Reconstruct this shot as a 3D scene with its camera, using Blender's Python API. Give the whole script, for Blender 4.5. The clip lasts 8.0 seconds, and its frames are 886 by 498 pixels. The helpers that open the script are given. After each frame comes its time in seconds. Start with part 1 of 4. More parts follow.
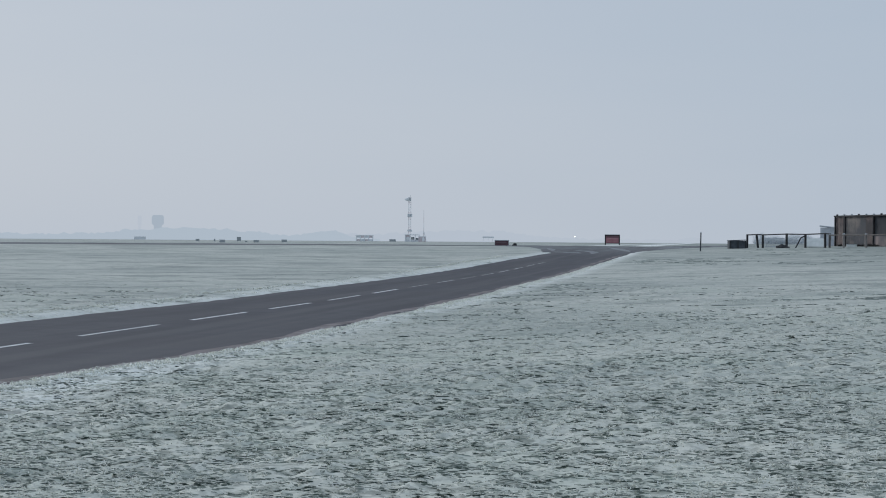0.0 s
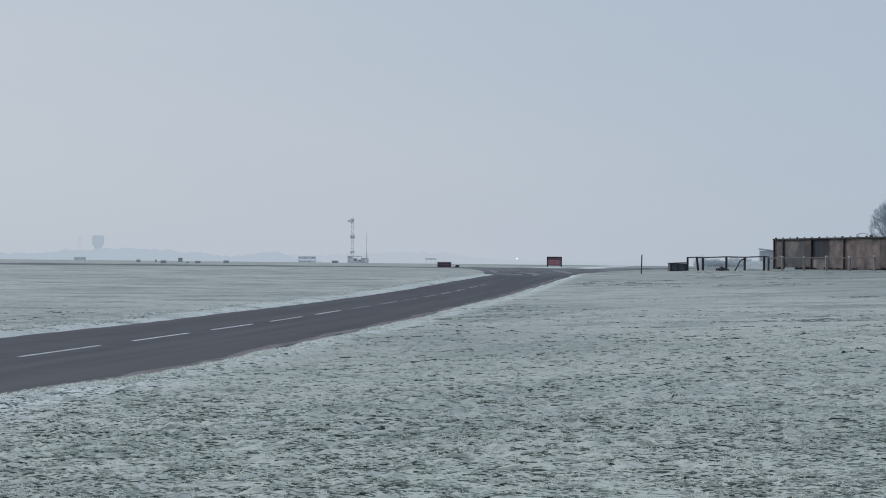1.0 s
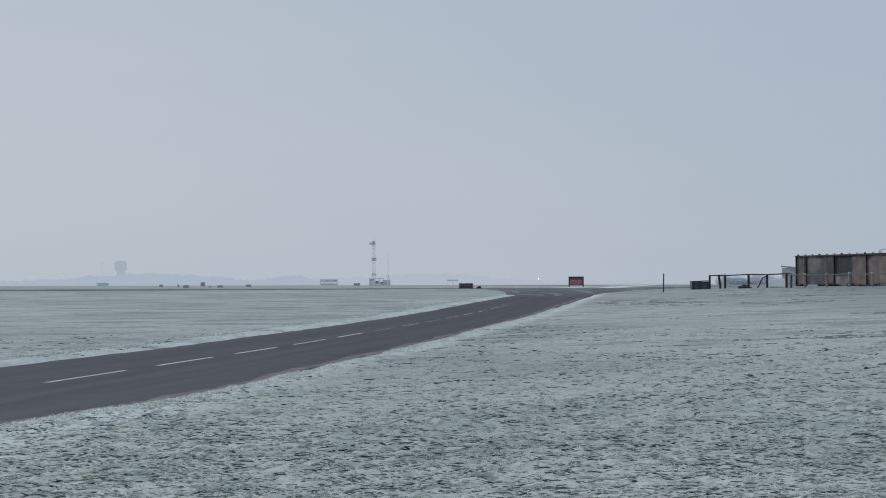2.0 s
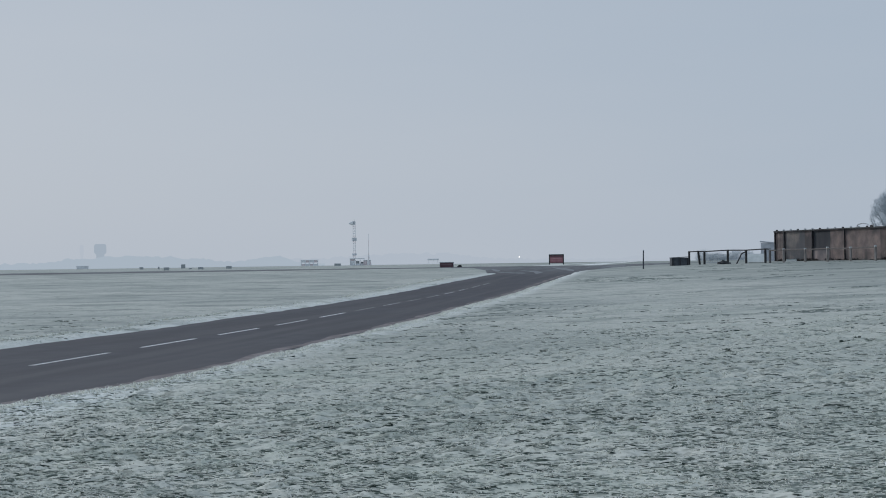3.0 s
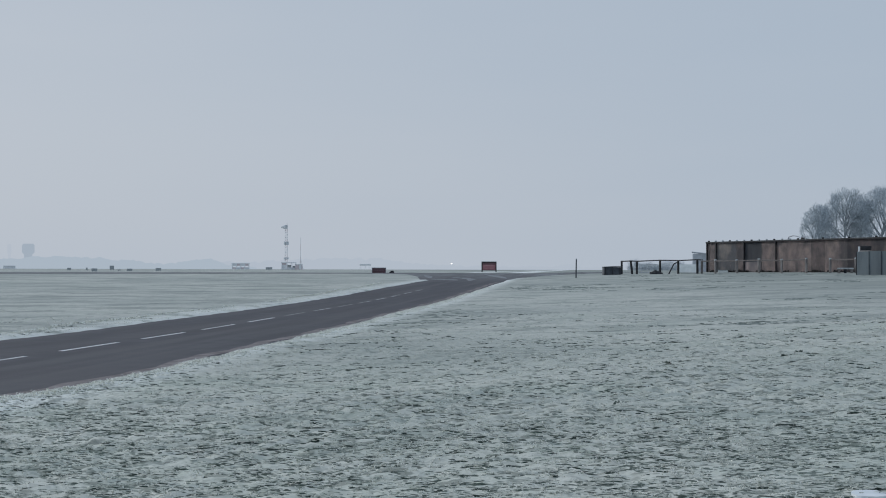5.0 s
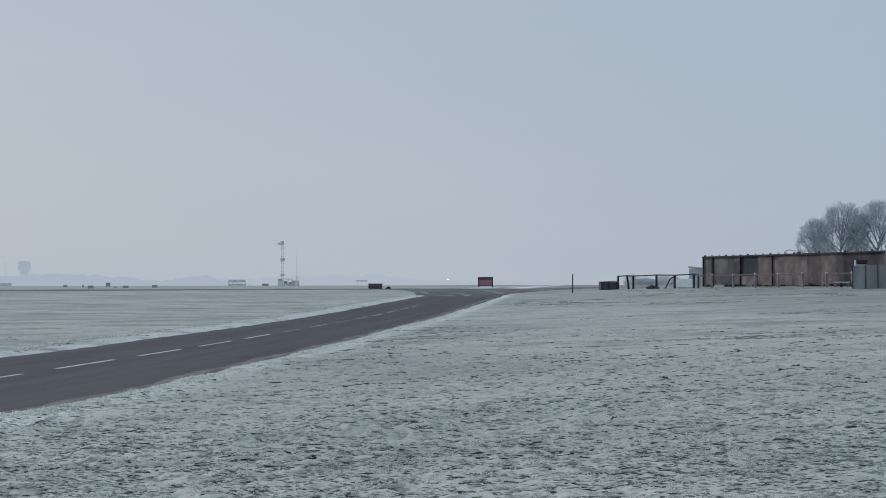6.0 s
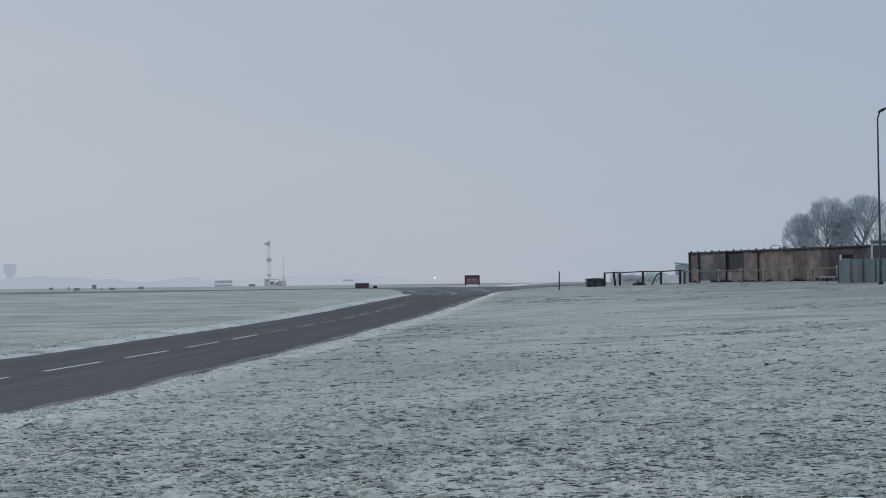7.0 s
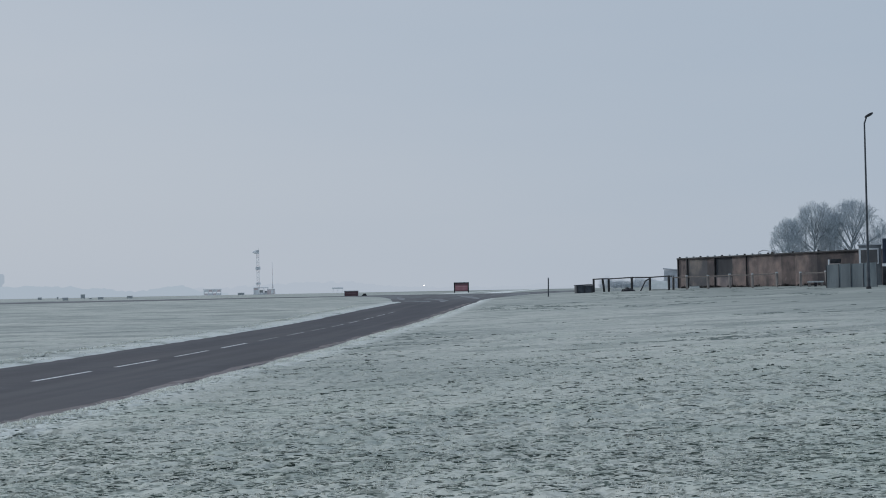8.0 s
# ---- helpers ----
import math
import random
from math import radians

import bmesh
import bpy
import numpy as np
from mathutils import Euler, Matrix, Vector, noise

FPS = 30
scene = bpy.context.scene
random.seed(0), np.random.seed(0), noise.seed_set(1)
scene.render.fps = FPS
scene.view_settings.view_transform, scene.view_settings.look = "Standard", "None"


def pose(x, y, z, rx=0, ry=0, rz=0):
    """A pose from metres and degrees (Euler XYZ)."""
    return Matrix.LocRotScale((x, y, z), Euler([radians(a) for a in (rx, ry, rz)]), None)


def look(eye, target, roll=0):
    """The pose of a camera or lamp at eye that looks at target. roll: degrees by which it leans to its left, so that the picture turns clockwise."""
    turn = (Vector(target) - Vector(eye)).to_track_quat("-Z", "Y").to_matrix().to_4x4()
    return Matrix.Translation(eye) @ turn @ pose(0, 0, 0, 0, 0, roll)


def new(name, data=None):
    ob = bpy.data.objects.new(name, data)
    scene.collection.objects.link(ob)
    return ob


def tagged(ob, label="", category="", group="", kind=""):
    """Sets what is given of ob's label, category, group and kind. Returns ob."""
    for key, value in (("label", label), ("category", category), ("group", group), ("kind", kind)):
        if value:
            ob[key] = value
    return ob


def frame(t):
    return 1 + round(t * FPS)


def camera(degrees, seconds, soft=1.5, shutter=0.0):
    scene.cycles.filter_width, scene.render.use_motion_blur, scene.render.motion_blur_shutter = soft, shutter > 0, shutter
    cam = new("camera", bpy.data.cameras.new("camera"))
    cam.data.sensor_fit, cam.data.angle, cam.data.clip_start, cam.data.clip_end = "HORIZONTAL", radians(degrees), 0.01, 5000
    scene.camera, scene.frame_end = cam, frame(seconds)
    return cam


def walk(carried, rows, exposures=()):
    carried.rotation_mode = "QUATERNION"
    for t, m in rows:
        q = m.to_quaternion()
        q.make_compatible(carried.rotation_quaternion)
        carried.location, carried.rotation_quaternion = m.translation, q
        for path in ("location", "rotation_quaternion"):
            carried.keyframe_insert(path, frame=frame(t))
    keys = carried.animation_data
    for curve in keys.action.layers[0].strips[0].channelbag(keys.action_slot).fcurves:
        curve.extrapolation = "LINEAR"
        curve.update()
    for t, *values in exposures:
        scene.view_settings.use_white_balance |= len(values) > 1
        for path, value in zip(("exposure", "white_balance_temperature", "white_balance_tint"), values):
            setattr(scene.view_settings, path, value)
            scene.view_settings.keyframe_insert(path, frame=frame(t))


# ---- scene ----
# Camera: a person standing on the frosty verge, panning slowly to the right.
cam = camera(33.0, 8.0, soft=1.0)
PATH = [
    (0, pose(0.004, 0.016, 1.771, 89.769, -0.414, 0.000)),
    (0.5, pose(0.011, -0.072, 1.771, 89.316, -0.688, -1.954)),
    (1, pose(0.010, -0.186, 1.771, 90.617, -0.608, -2.195)),
    (1.5, pose(0.008, -0.211, 1.771, 91.341, 0.026, -1.495)),
    (1.7, pose(0.006, -0.250, 1.771, 91.443, -0.086, -1.217)),
    (2.8, pose(-0.010, -0.600, 1.771, 91.021, 0.923, -2.124)),
    (3, pose(-0.010, -0.620, 1.771, 90.627, 0.786, -2.104)),
    (3.5, pose(-0.004, -0.520, 1.771, 90.768, -0.196, -2.854)),
    (4, pose(0.014, 0.136, 1.771, 91.202, -0.610, -3.859)),
    (4.5, pose(0.021, 0.289, 1.771, 90.949, -0.579, -4.584)),
    (4.7, pose(0.021, 0.290, 1.771, 90.845, -0.322, -4.679)),
    (5.8, pose(0.020, 0.302, 1.771, 91.127, 0.024, -4.748)),
    (6, pose(0.020, 0.303, 1.771, 91.443, 0.109, -4.837)),
    (6.5, pose(0.004, 0.247, 1.771, 91.776, 0.347, -5.000)),
    (7, pose(0.018, 0.256, 1.771, 91.385, 0.705, -5.342)),
    (7.5, pose(0.020, 0.247, 1.771, 91.170, 0.939, -5.622)),
    (8, pose(0.019, 0.215, 1.771, 91.657, 1.083, -5.753)),
]
EXPOSURES = [(0, 0.10), (0.5, 0.12), (1, 0.10), (1.5, 0.05), (3, 0.0), (4, 0.02), (4.5, 0.03), (6, 0.0), (6.5, -0.06), (7, -0.07), (7.5, 0.02), (8, 0.0)]
walk(cam, PATH, EXPOSURES)

# ---- light ----
SUN_AZ, SUN_EL = radians(-50), radians(24)
world = bpy.data.worlds.new("overcast")
scene.world = world
world.use_nodes = True
wt = world.node_tree
wt.nodes.clear()


def wnode(kind, **kw):
    n = wt.nodes.new(kind)
    for k, v in kw.items():
        n.inputs[k].default_value = v
    return n


w_out = wt.nodes.new("ShaderNodeOutputWorld")
w_bg = wnode("ShaderNodeBackground", Strength=1.0)
w_sky = wt.nodes.new("ShaderNodeTexSky")
w_sky.sky_type = "NISHITA"
w_sky.sun_disc = False
w_sky.sun_elevation, w_sky.sun_rotation = SUN_EL, SUN_AZ
w_sky.dust_density = 3.0
w_dim = wnode("ShaderNodeVectorMath")
w_dim.operation = "SCALE"
w_dim.inputs["Scale"].default_value = 0.08
w_tc = wt.nodes.new("ShaderNodeTexCoord")
w_dot = wt.nodes.new("ShaderNodeVectorMath")
w_dot.operation = "DOT_PRODUCT"
w_dot.inputs[1].default_value = (-0.42, 0.84, -0.95)
w_noise = wnode("ShaderNodeTexNoise", Scale=3.0, Detail=3.0, Roughness=0.5)
w_map = wt.nodes.new("ShaderNodeMapping")
w_map.inputs["Scale"].default_value = (1, 1, 6)
w_mr = wnode("ShaderNodeMapRange")
w_mr.inputs["From Min"].default_value, w_mr.inputs["From Max"].default_value = 0.42, 0.92
w_addn = wt.nodes.new("ShaderNodeMath")
w_addn.operation = "MULTIPLY_ADD"
w_addn.inputs[1].default_value = 0.20
w_ramp = wt.nodes.new("ShaderNodeValToRGB")
w_ramp.color_ramp.elements[0].color = (0.372, 0.456, 0.562, 1)
w_ramp.color_ramp.elements[1].color = (0.470, 0.525, 0.602, 1)
w_mix = wt.nodes.new("ShaderNodeMix")
w_mix.data_type = "RGBA"
w_mix.inputs[0].default_value = 0.06
L = wt.links.new
L(w_tc.outputs["Generated"], w_dot.inputs[0])
L(w_tc.outputs["Generated"], w_map.inputs["Vector"])
L(w_map.outputs["Vector"], w_noise.inputs["Vector"])
L(w_noise.outputs["Fac"], w_addn.inputs[0])
L(w_dot.outputs["Value"], w_addn.inputs[2])
L(w_addn.outputs["Value"], w_mr.inputs["Value"])
L(w_mr.outputs["Result"], w_ramp.inputs["Fac"])
L(w_sky.outputs["Color"], w_dim.inputs[0])
L(w_ramp.outputs["Color"], w_mix.inputs[6])
L(w_dim.outputs["Vector"], w_mix.inputs[7])
L(w_mix.outputs[2], w_bg.inputs["Color"])
L(w_bg.outputs["Background"], w_out.inputs["Surface"])

sun = new("sun", bpy.data.lights.new("sun", "SUN"))
sun.data.energy, sun.data.angle, sun.data.color = 1.25, radians(14), (1.0, 0.985, 0.96)
sun.matrix_world = look((0, 0, 50), (-50 * math.sin(SUN_AZ) * math.cos(SUN_EL), -50 * math.cos(SUN_AZ) * math.cos(SUN_EL), 50 - 50 * math.sin(SUN_EL)))

# ---- materials ----
ROAD0, ROAD_AZ = Vector((-5.62, 33.51)), radians(10.376)


def mat(name, ca, cb, scale=4.0, rough=0.8, metal=0.0, bump=0.2, stretch=(1, 1, 1), cc=None, scale2=0.6, lo=0.35, hi=0.65, island=0.0, spec=0.3, obj=0.0):
    """Two colours mixed by grain, a third by broad patches, fine relief; island/obj: brightness spread by piece."""
    m = bpy.data.materials.new(name)
    m.use_nodes = True
    nt = m.node_tree
    b = nt.nodes["Principled BSDF"]
    b.inputs["Roughness"].default_value, b.inputs["Metallic"].default_value = rough, metal
    b.inputs["Specular IOR Level"].default_value = spec
    tc = nt.nodes.new("ShaderNodeTexCoord")
    mp = nt.nodes.new("ShaderNodeMapping")
    mp.inputs["Scale"].default_value = stretch
    nt.links.new(tc.outputs["Object"], mp.inputs["Vector"])

    def noise_tex(s, d=4.0):
        n = nt.nodes.new("ShaderNodeTexNoise")
        n.inputs["Scale"].default_value, n.inputs["Detail"].default_value = s, d
        nt.links.new(mp.outputs["Vector"], n.inputs["Vector"])
        return n

    def ramp(n, a, z):
        r = nt.nodes.new("ShaderNodeMapRange")
        r.inputs["From Min"].default_value, r.inputs["From Max"].default_value = a, z
        nt.links.new(n.outputs["Fac"], r.inputs["Value"])
        return r.outputs["Result"]

    def mix(fac, a, c, blend="MIX"):
        x = nt.nodes.new("ShaderNodeMix")
        x.data_type, x.blend_type = "RGBA", blend
        for sock, val in ((x.inputs[0], fac), (x.inputs[6], a), (x.inputs[7], c)):
            if isinstance(val, (tuple, float)):
                sock.default_value = val if isinstance(val, float) else (*val, 1)
            else:
                nt.links.new(val, sock)
        return x.outputs[2]

    n1 = noise_tex(scale)
    col = mix(ramp(n1, lo, hi), ca, cb)
    if cc:
        col = mix(ramp(noise_tex(scale2), 0.45, 0.7), col, cc)
    for amount, kind, out in ((island, "ShaderNodeNewGeometry", "Random Per Island"), (obj, "ShaderNodeObjectInfo", "Random")):
        if amount:
            g = nt.nodes.new(kind)
            r = nt.nodes.new("ShaderNodeMapRange")
            r.inputs["To Min"].default_value, r.inputs["To Max"].default_value = 1 - amount, 1 + amount
            nt.links.new(g.outputs[out], r.inputs["Value"])
            v = nt.nodes.new("ShaderNodeVectorMath")
            v.operation = "SCALE"
            nt.links.new(col, v.inputs[0])
            nt.links.new(r.outputs["Result"], v.inputs["Scale"])
            col = v.outputs["Vector"]
    nt.links.new(col, b.inputs["Base Color"])
    if bump:
        bp = nt.nodes.new("ShaderNodeBump")
        bp.inputs["Strength"].default_value, bp.inputs["Distance"].default_value = bump, 0.02
        nt.links.new(noise_tex(scale * 4).outputs["Fac"], bp.inputs["Height"])
        nt.links.new(bp.outputs["Normal"], b.inputs["Normal"])
    return m


def glow(name, colour, strength):
    m = bpy.data.materials.new(name)
    m.use_nodes = True
    b = m.node_tree.nodes["Principled BSDF"]
    b.inputs["Base Color"].default_value = (0, 0, 0, 1)
    b.inputs["Specular IOR Level"].default_value = 0.0
    b.inputs["Emission Color"].default_value = (*colour, 1)
    b.inputs["Emission Strength"].default_value = strength
    return m


def turf(name, island):
    """Frosted grass: white tips, hand-wide hollows of painted shade, broad greener and greyer patches."""
    m = bpy.data.materials.new(name)
    m.use_nodes = True
    nt = m.node_tree
    b = nt.nodes["Principled BSDF"]
    b.inputs["Roughness"].default_value, b.inputs["Specular IOR Level"].default_value = 0.95, 0.1
    tc = nt.nodes.new("ShaderNodeTexCoord")

    def tex(scale, a, z, detail=3.0, rough=0.55, stretch=(1, 1, 1)):
        mp = nt.nodes.new("ShaderNodeMapping")
        mp.inputs["Scale"].default_value = stretch
        nt.links.new(tc.outputs["Object"], mp.inputs["Vector"])
        n = nt.nodes.new("ShaderNodeTexNoise")
        n.inputs["Scale"].default_value, n.inputs["Detail"].default_value, n.inputs["Roughness"].default_value = scale, detail, rough
        nt.links.new(mp.outputs["Vector"], n.inputs["Vector"])
        r = nt.nodes.new("ShaderNodeMapRange")
        r.inputs["From Min"].default_value, r.inputs["From Max"].default_value = a, z
        nt.links.new(n.outputs["Fac"], r.inputs["Value"])
        return r.outputs["Result"]

    def mix(fac, a, c, blend="MIX"):
        x = nt.nodes.new("ShaderNodeMix")
        x.data_type, x.blend_type = "RGBA", blend
        for sock, val in ((x.inputs[0], fac), (x.inputs[6], a), (x.inputs[7], c)):
            if isinstance(val, (tuple, float)):
                sock.default_value = val if isinstance(val, float) else (*val, 1)
            else:
                nt.links.new(val, sock)
        return x.outputs[2]

    def times(x, y):
        q = nt.nodes.new("ShaderNodeMath")
        q.operation = "MULTIPLY"
        nt.links.new(x, q.inputs[0])
        if isinstance(y, float):
            q.inputs[1].default_value = y
        else:
            nt.links.new(y, q.inputs[1])
        return q.outputs["Value"]

    # painted hollow shade fades out along Y; far turf goes flatter and greyer
    sep = nt.nodes.new("ShaderNodeSeparateXYZ")
    nt.links.new(tc.outputs["Object"], sep.inputs[0])
    near_fade = nt.nodes.new("ShaderNodeMapRange")
    near_fade.interpolation_type = "SMOOTHSTEP"
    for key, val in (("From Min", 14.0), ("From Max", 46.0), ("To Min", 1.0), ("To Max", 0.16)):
        near_fade.inputs[key].default_value = val
    nt.links.new(sep.outputs["Y"], near_fade.inputs["Value"])
    nearness = near_fade.outputs["Result"]
    far_fade = nt.nodes.new("ShaderNodeMath")
    far_fade.operation = "SUBTRACT"
    far_fade.inputs[0].default_value = 1.0
    nt.links.new(nearness, far_fade.inputs[1])
    farness = far_fade.outputs["Value"]
    frost = mix(tex(11.0, 0.35, 0.65), (0.585, 0.60, 0.54), (0.79, 0.79, 0.73))
    frost = mix(times(tex(0.30, 0.46, 0.66), 0.5), frost, (0.46, 0.525, 0.455))
    frost = mix(times(tex(0.05, 0.45, 0.58, 2.0), 0.75), frost, (0.47, 0.50, 0.465))
    # thin-frost streaks laid across the slope
    frost = mix(times(tex(0.8, 0.54, 0.66, 4.0, 0.7, (0.75, 1.2, 1)), 0.66), frost, (0.30, 0.345, 0.315))
    # more even grey mixed in with distance along Y
    frost = mix(times(farness, 0.58), frost, (0.415, 0.432, 0.415))
    frost = mix(times(times(tex(0.22, 0.50, 0.60, 5.0, 0.65, (0.7, 1.3, 1)), 0.72), farness), frost, (0.25, 0.28, 0.27))
    frost = mix(times(times(tex(0.55, 0.57, 0.63, 3.0, 0.6, (0.6, 1.5, 1)), 0.45), farness), frost, (0.22, 0.25, 0.24))
    frost = mix(times(times(tex(1.9, 0.60, 0.66, 3.0, 0.6, (0.8, 1.1, 1)), 0.62), farness), frost, (0.17, 0.20, 0.19))
    trodden = nt.nodes.new("ShaderNodeMapRange")
    trodden.inputs["From Min"].default_value, trodden.inputs["From Max"].default_value = 17.0, 36.0
    nt.links.new(sep.outputs["X"], trodden.inputs["Value"])
    frost = mix(times(times(trodden.outputs["Result"], tex(0.12, 0.26, 0.52)), 0.95), frost, (0.31, 0.335, 0.315))
    # thick white frost beside the asphalt, and on the low bank beyond it
    across = nt.nodes.new("ShaderNodeVectorMath")
    across.operation = "DOT_PRODUCT"
    across.inputs[1].default_value = (math.cos(ROAD_AZ), -math.sin(ROAD_AZ), 0)
    nt.links.new(tc.outputs["Object"], across.inputs[0])
    u_road = ROAD0.x * math.cos(ROAD_AZ) - ROAD0.y * math.sin(ROAD_AZ)
    for u0, u1 in ((5.3, 3.9), (-4.8, -3.4)):
        rim = nt.nodes.new("ShaderNodeMapRange")
        rim.inputs["From Min"].default_value, rim.inputs["From Max"].default_value = u_road + u0, u_road + u1
        nt.links.new(across.outputs["Value"], rim.inputs["Value"])
        away = nt.nodes.new("ShaderNodeMapRange")
        away.inputs["From Min"].default_value, away.inputs["From Max"].default_value = u_road + 2 * u1 - u0 - (1 if u1 > 0 else -1) * 2, u_road + u1 - (1 if u1 > 0 else -1) * 1.5
        nt.links.new(across.outputs["Value"], away.inputs["Value"])
        frost = mix(times(times(times(rim.outputs["Result"], away.outputs["Result"]), tex(0.5, 0.30, 0.48, 3.0, 0.6)), 0.95 if u1 > 0 else 0.6), frost, (0.88, 0.90, 0.88))
    # shade between clumps, put into the colour as dark noise
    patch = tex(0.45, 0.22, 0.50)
    hollow_shade = times(tex(6.0, 0.55, 0.61, 2.5, 0.5, (0.75, 1.25, 1)), patch)
    frost = mix(times(nearness, 0.04), frost, (0.27, 0.31, 0.28))
    col = mix(times(times(hollow_shade, 0.50), nearness), frost, (0.050, 0.070, 0.056))
    fine = times(times(tex(11.0, 0.52, 0.60, 2.0, 0.5), 0.30), nearness)
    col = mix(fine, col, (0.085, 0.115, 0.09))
    if island:
        g = nt.nodes.new("ShaderNodeNewGeometry")
        r = nt.nodes.new("ShaderNodeMapRange")
        r.inputs["To Min"].default_value, r.inputs["To Max"].default_value = 1 - island, 1 + island
        nt.links.new(g.outputs["Random Per Island"], r.inputs["Value"])
        v = nt.nodes.new("ShaderNodeVectorMath")
        v.operation = "SCALE"
        nt.links.new(col, v.inputs[0])
        nt.links.new(r.outputs["Result"], v.inputs["Scale"])
        col = v.outputs["Vector"]
    nt.links.new(col, b.inputs["Base Color"])
    return m


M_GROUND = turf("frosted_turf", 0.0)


def blade_mat(name):
    """Grass blades: dull green at the root, thick hoar frost towards the bent tip; greener and whiter clumps."""
    m = bpy.data.materials.new(name)
    m.use_nodes = True
    nt = m.node_tree
    b = nt.nodes["Principled BSDF"]
    b.inputs["Roughness"].default_value, b.inputs["Specular IOR Level"].default_value = 0.9, 0.1
    at_tip = nt.nodes.new("ShaderNodeAttribute")
    at_tip.attribute_name = "along"
    ramp = nt.nodes.new("ShaderNodeValToRGB")
    ramp.color_ramp.elements[0].position, ramp.color_ramp.elements[0].color = 0.0, (0.21, 0.24, 0.22, 1)
    ramp.color_ramp.elements[1].position, ramp.color_ramp.elements[1].color = 0.62, (0.92, 0.915, 0.85, 1)
    mid = ramp.color_ramp.elements.new(0.25)
    mid.color = (0.71, 0.72, 0.66, 1)
    nt.links.new(at_tip.outputs["Fac"], ramp.inputs["Fac"])
    tc = nt.nodes.new("ShaderNodeTexCoord")
    n = nt.nodes.new("ShaderNodeTexNoise")
    n.inputs["Scale"].default_value, n.inputs["Detail"].default_value = 0.45, 4.0
    nt.links.new(tc.outputs["Object"], n.inputs["Vector"])
    r = nt.nodes.new("ShaderNodeMapRange")
    r.inputs["From Min"].default_value, r.inputs["From Max"].default_value, r.inputs["To Max"].default_value = 0.46, 0.68, 0.40
    nt.links.new(n.outputs["Fac"], r.inputs["Value"])
    x = nt.nodes.new("ShaderNodeMix")
    x.data_type, x.blend_type = "RGBA", "MULTIPLY"
    nt.links.new(r.outputs["Result"], x.inputs[0])
    nt.links.new(ramp.outputs["Color"], x.inputs[6])
    x.inputs[7].default_value = (0.68, 0.77, 0.70, 1)
    g = nt.nodes.new("ShaderNodeNewGeometry")
    r2 = nt.nodes.new("ShaderNodeMapRange")
    r2.inputs["To Min"].default_value, r2.inputs["To Max"].default_value = 0.82, 0.98
    nt.links.new(g.outputs["Random Per Island"], r2.inputs["Value"])
    v = nt.nodes.new("ShaderNodeVectorMath")
    v.operation = "SCALE"
    nt.links.new(x.outputs[2], v.inputs[0])
    nt.links.new(r2.outputs["Result"], v.inputs["Scale"])
    nt.links.new(v.outputs["Vector"], b.inputs["Base Color"])
    return m


M_BLADE = blade_mat("frosted_blades")
M_RIM = mat("frosted_verge", (0.84, 0.85, 0.79), (0.92, 0.925, 0.87), 2.0, 0.9, bump=0, island=0.05, spec=0.1)
M_ROAD = mat("worn_asphalt", (0.078, 0.079, 0.092), (0.097, 0.097, 0.110), 1.2, 0.85, bump=0.12, cc=(0.084, 0.081, 0.091), scale2=0.15, spec=0.15)


def pale_beyond(m, y0, y1, colour):
    """Mixes the tarmac patchily towards a paler colour from y0 to y1."""
    nt = m.node_tree
    b = nt.nodes["Principled BSDF"]
    old = b.inputs["Base Color"].links[0].from_socket
    tc = nt.nodes.new("ShaderNodeTexCoord")
    sep = nt.nodes.new("ShaderNodeSeparateXYZ")
    nt.links.new(tc.outputs["Object"], sep.inputs[0])
    r = nt.nodes.new("ShaderNodeMapRange")
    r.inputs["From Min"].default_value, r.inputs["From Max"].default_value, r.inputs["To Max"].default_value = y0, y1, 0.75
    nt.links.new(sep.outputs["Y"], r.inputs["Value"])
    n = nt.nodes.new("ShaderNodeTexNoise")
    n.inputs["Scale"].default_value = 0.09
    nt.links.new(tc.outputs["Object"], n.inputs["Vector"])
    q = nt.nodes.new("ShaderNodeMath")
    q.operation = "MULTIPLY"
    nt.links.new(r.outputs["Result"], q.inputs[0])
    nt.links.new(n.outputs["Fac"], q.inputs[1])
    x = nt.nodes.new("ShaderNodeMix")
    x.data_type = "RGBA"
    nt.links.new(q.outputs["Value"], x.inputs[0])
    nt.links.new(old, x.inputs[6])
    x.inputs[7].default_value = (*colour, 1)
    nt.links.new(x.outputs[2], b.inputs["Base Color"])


pale_beyond(M_ROAD, 125.0, 160.0, (0.36, 0.385, 0.40))


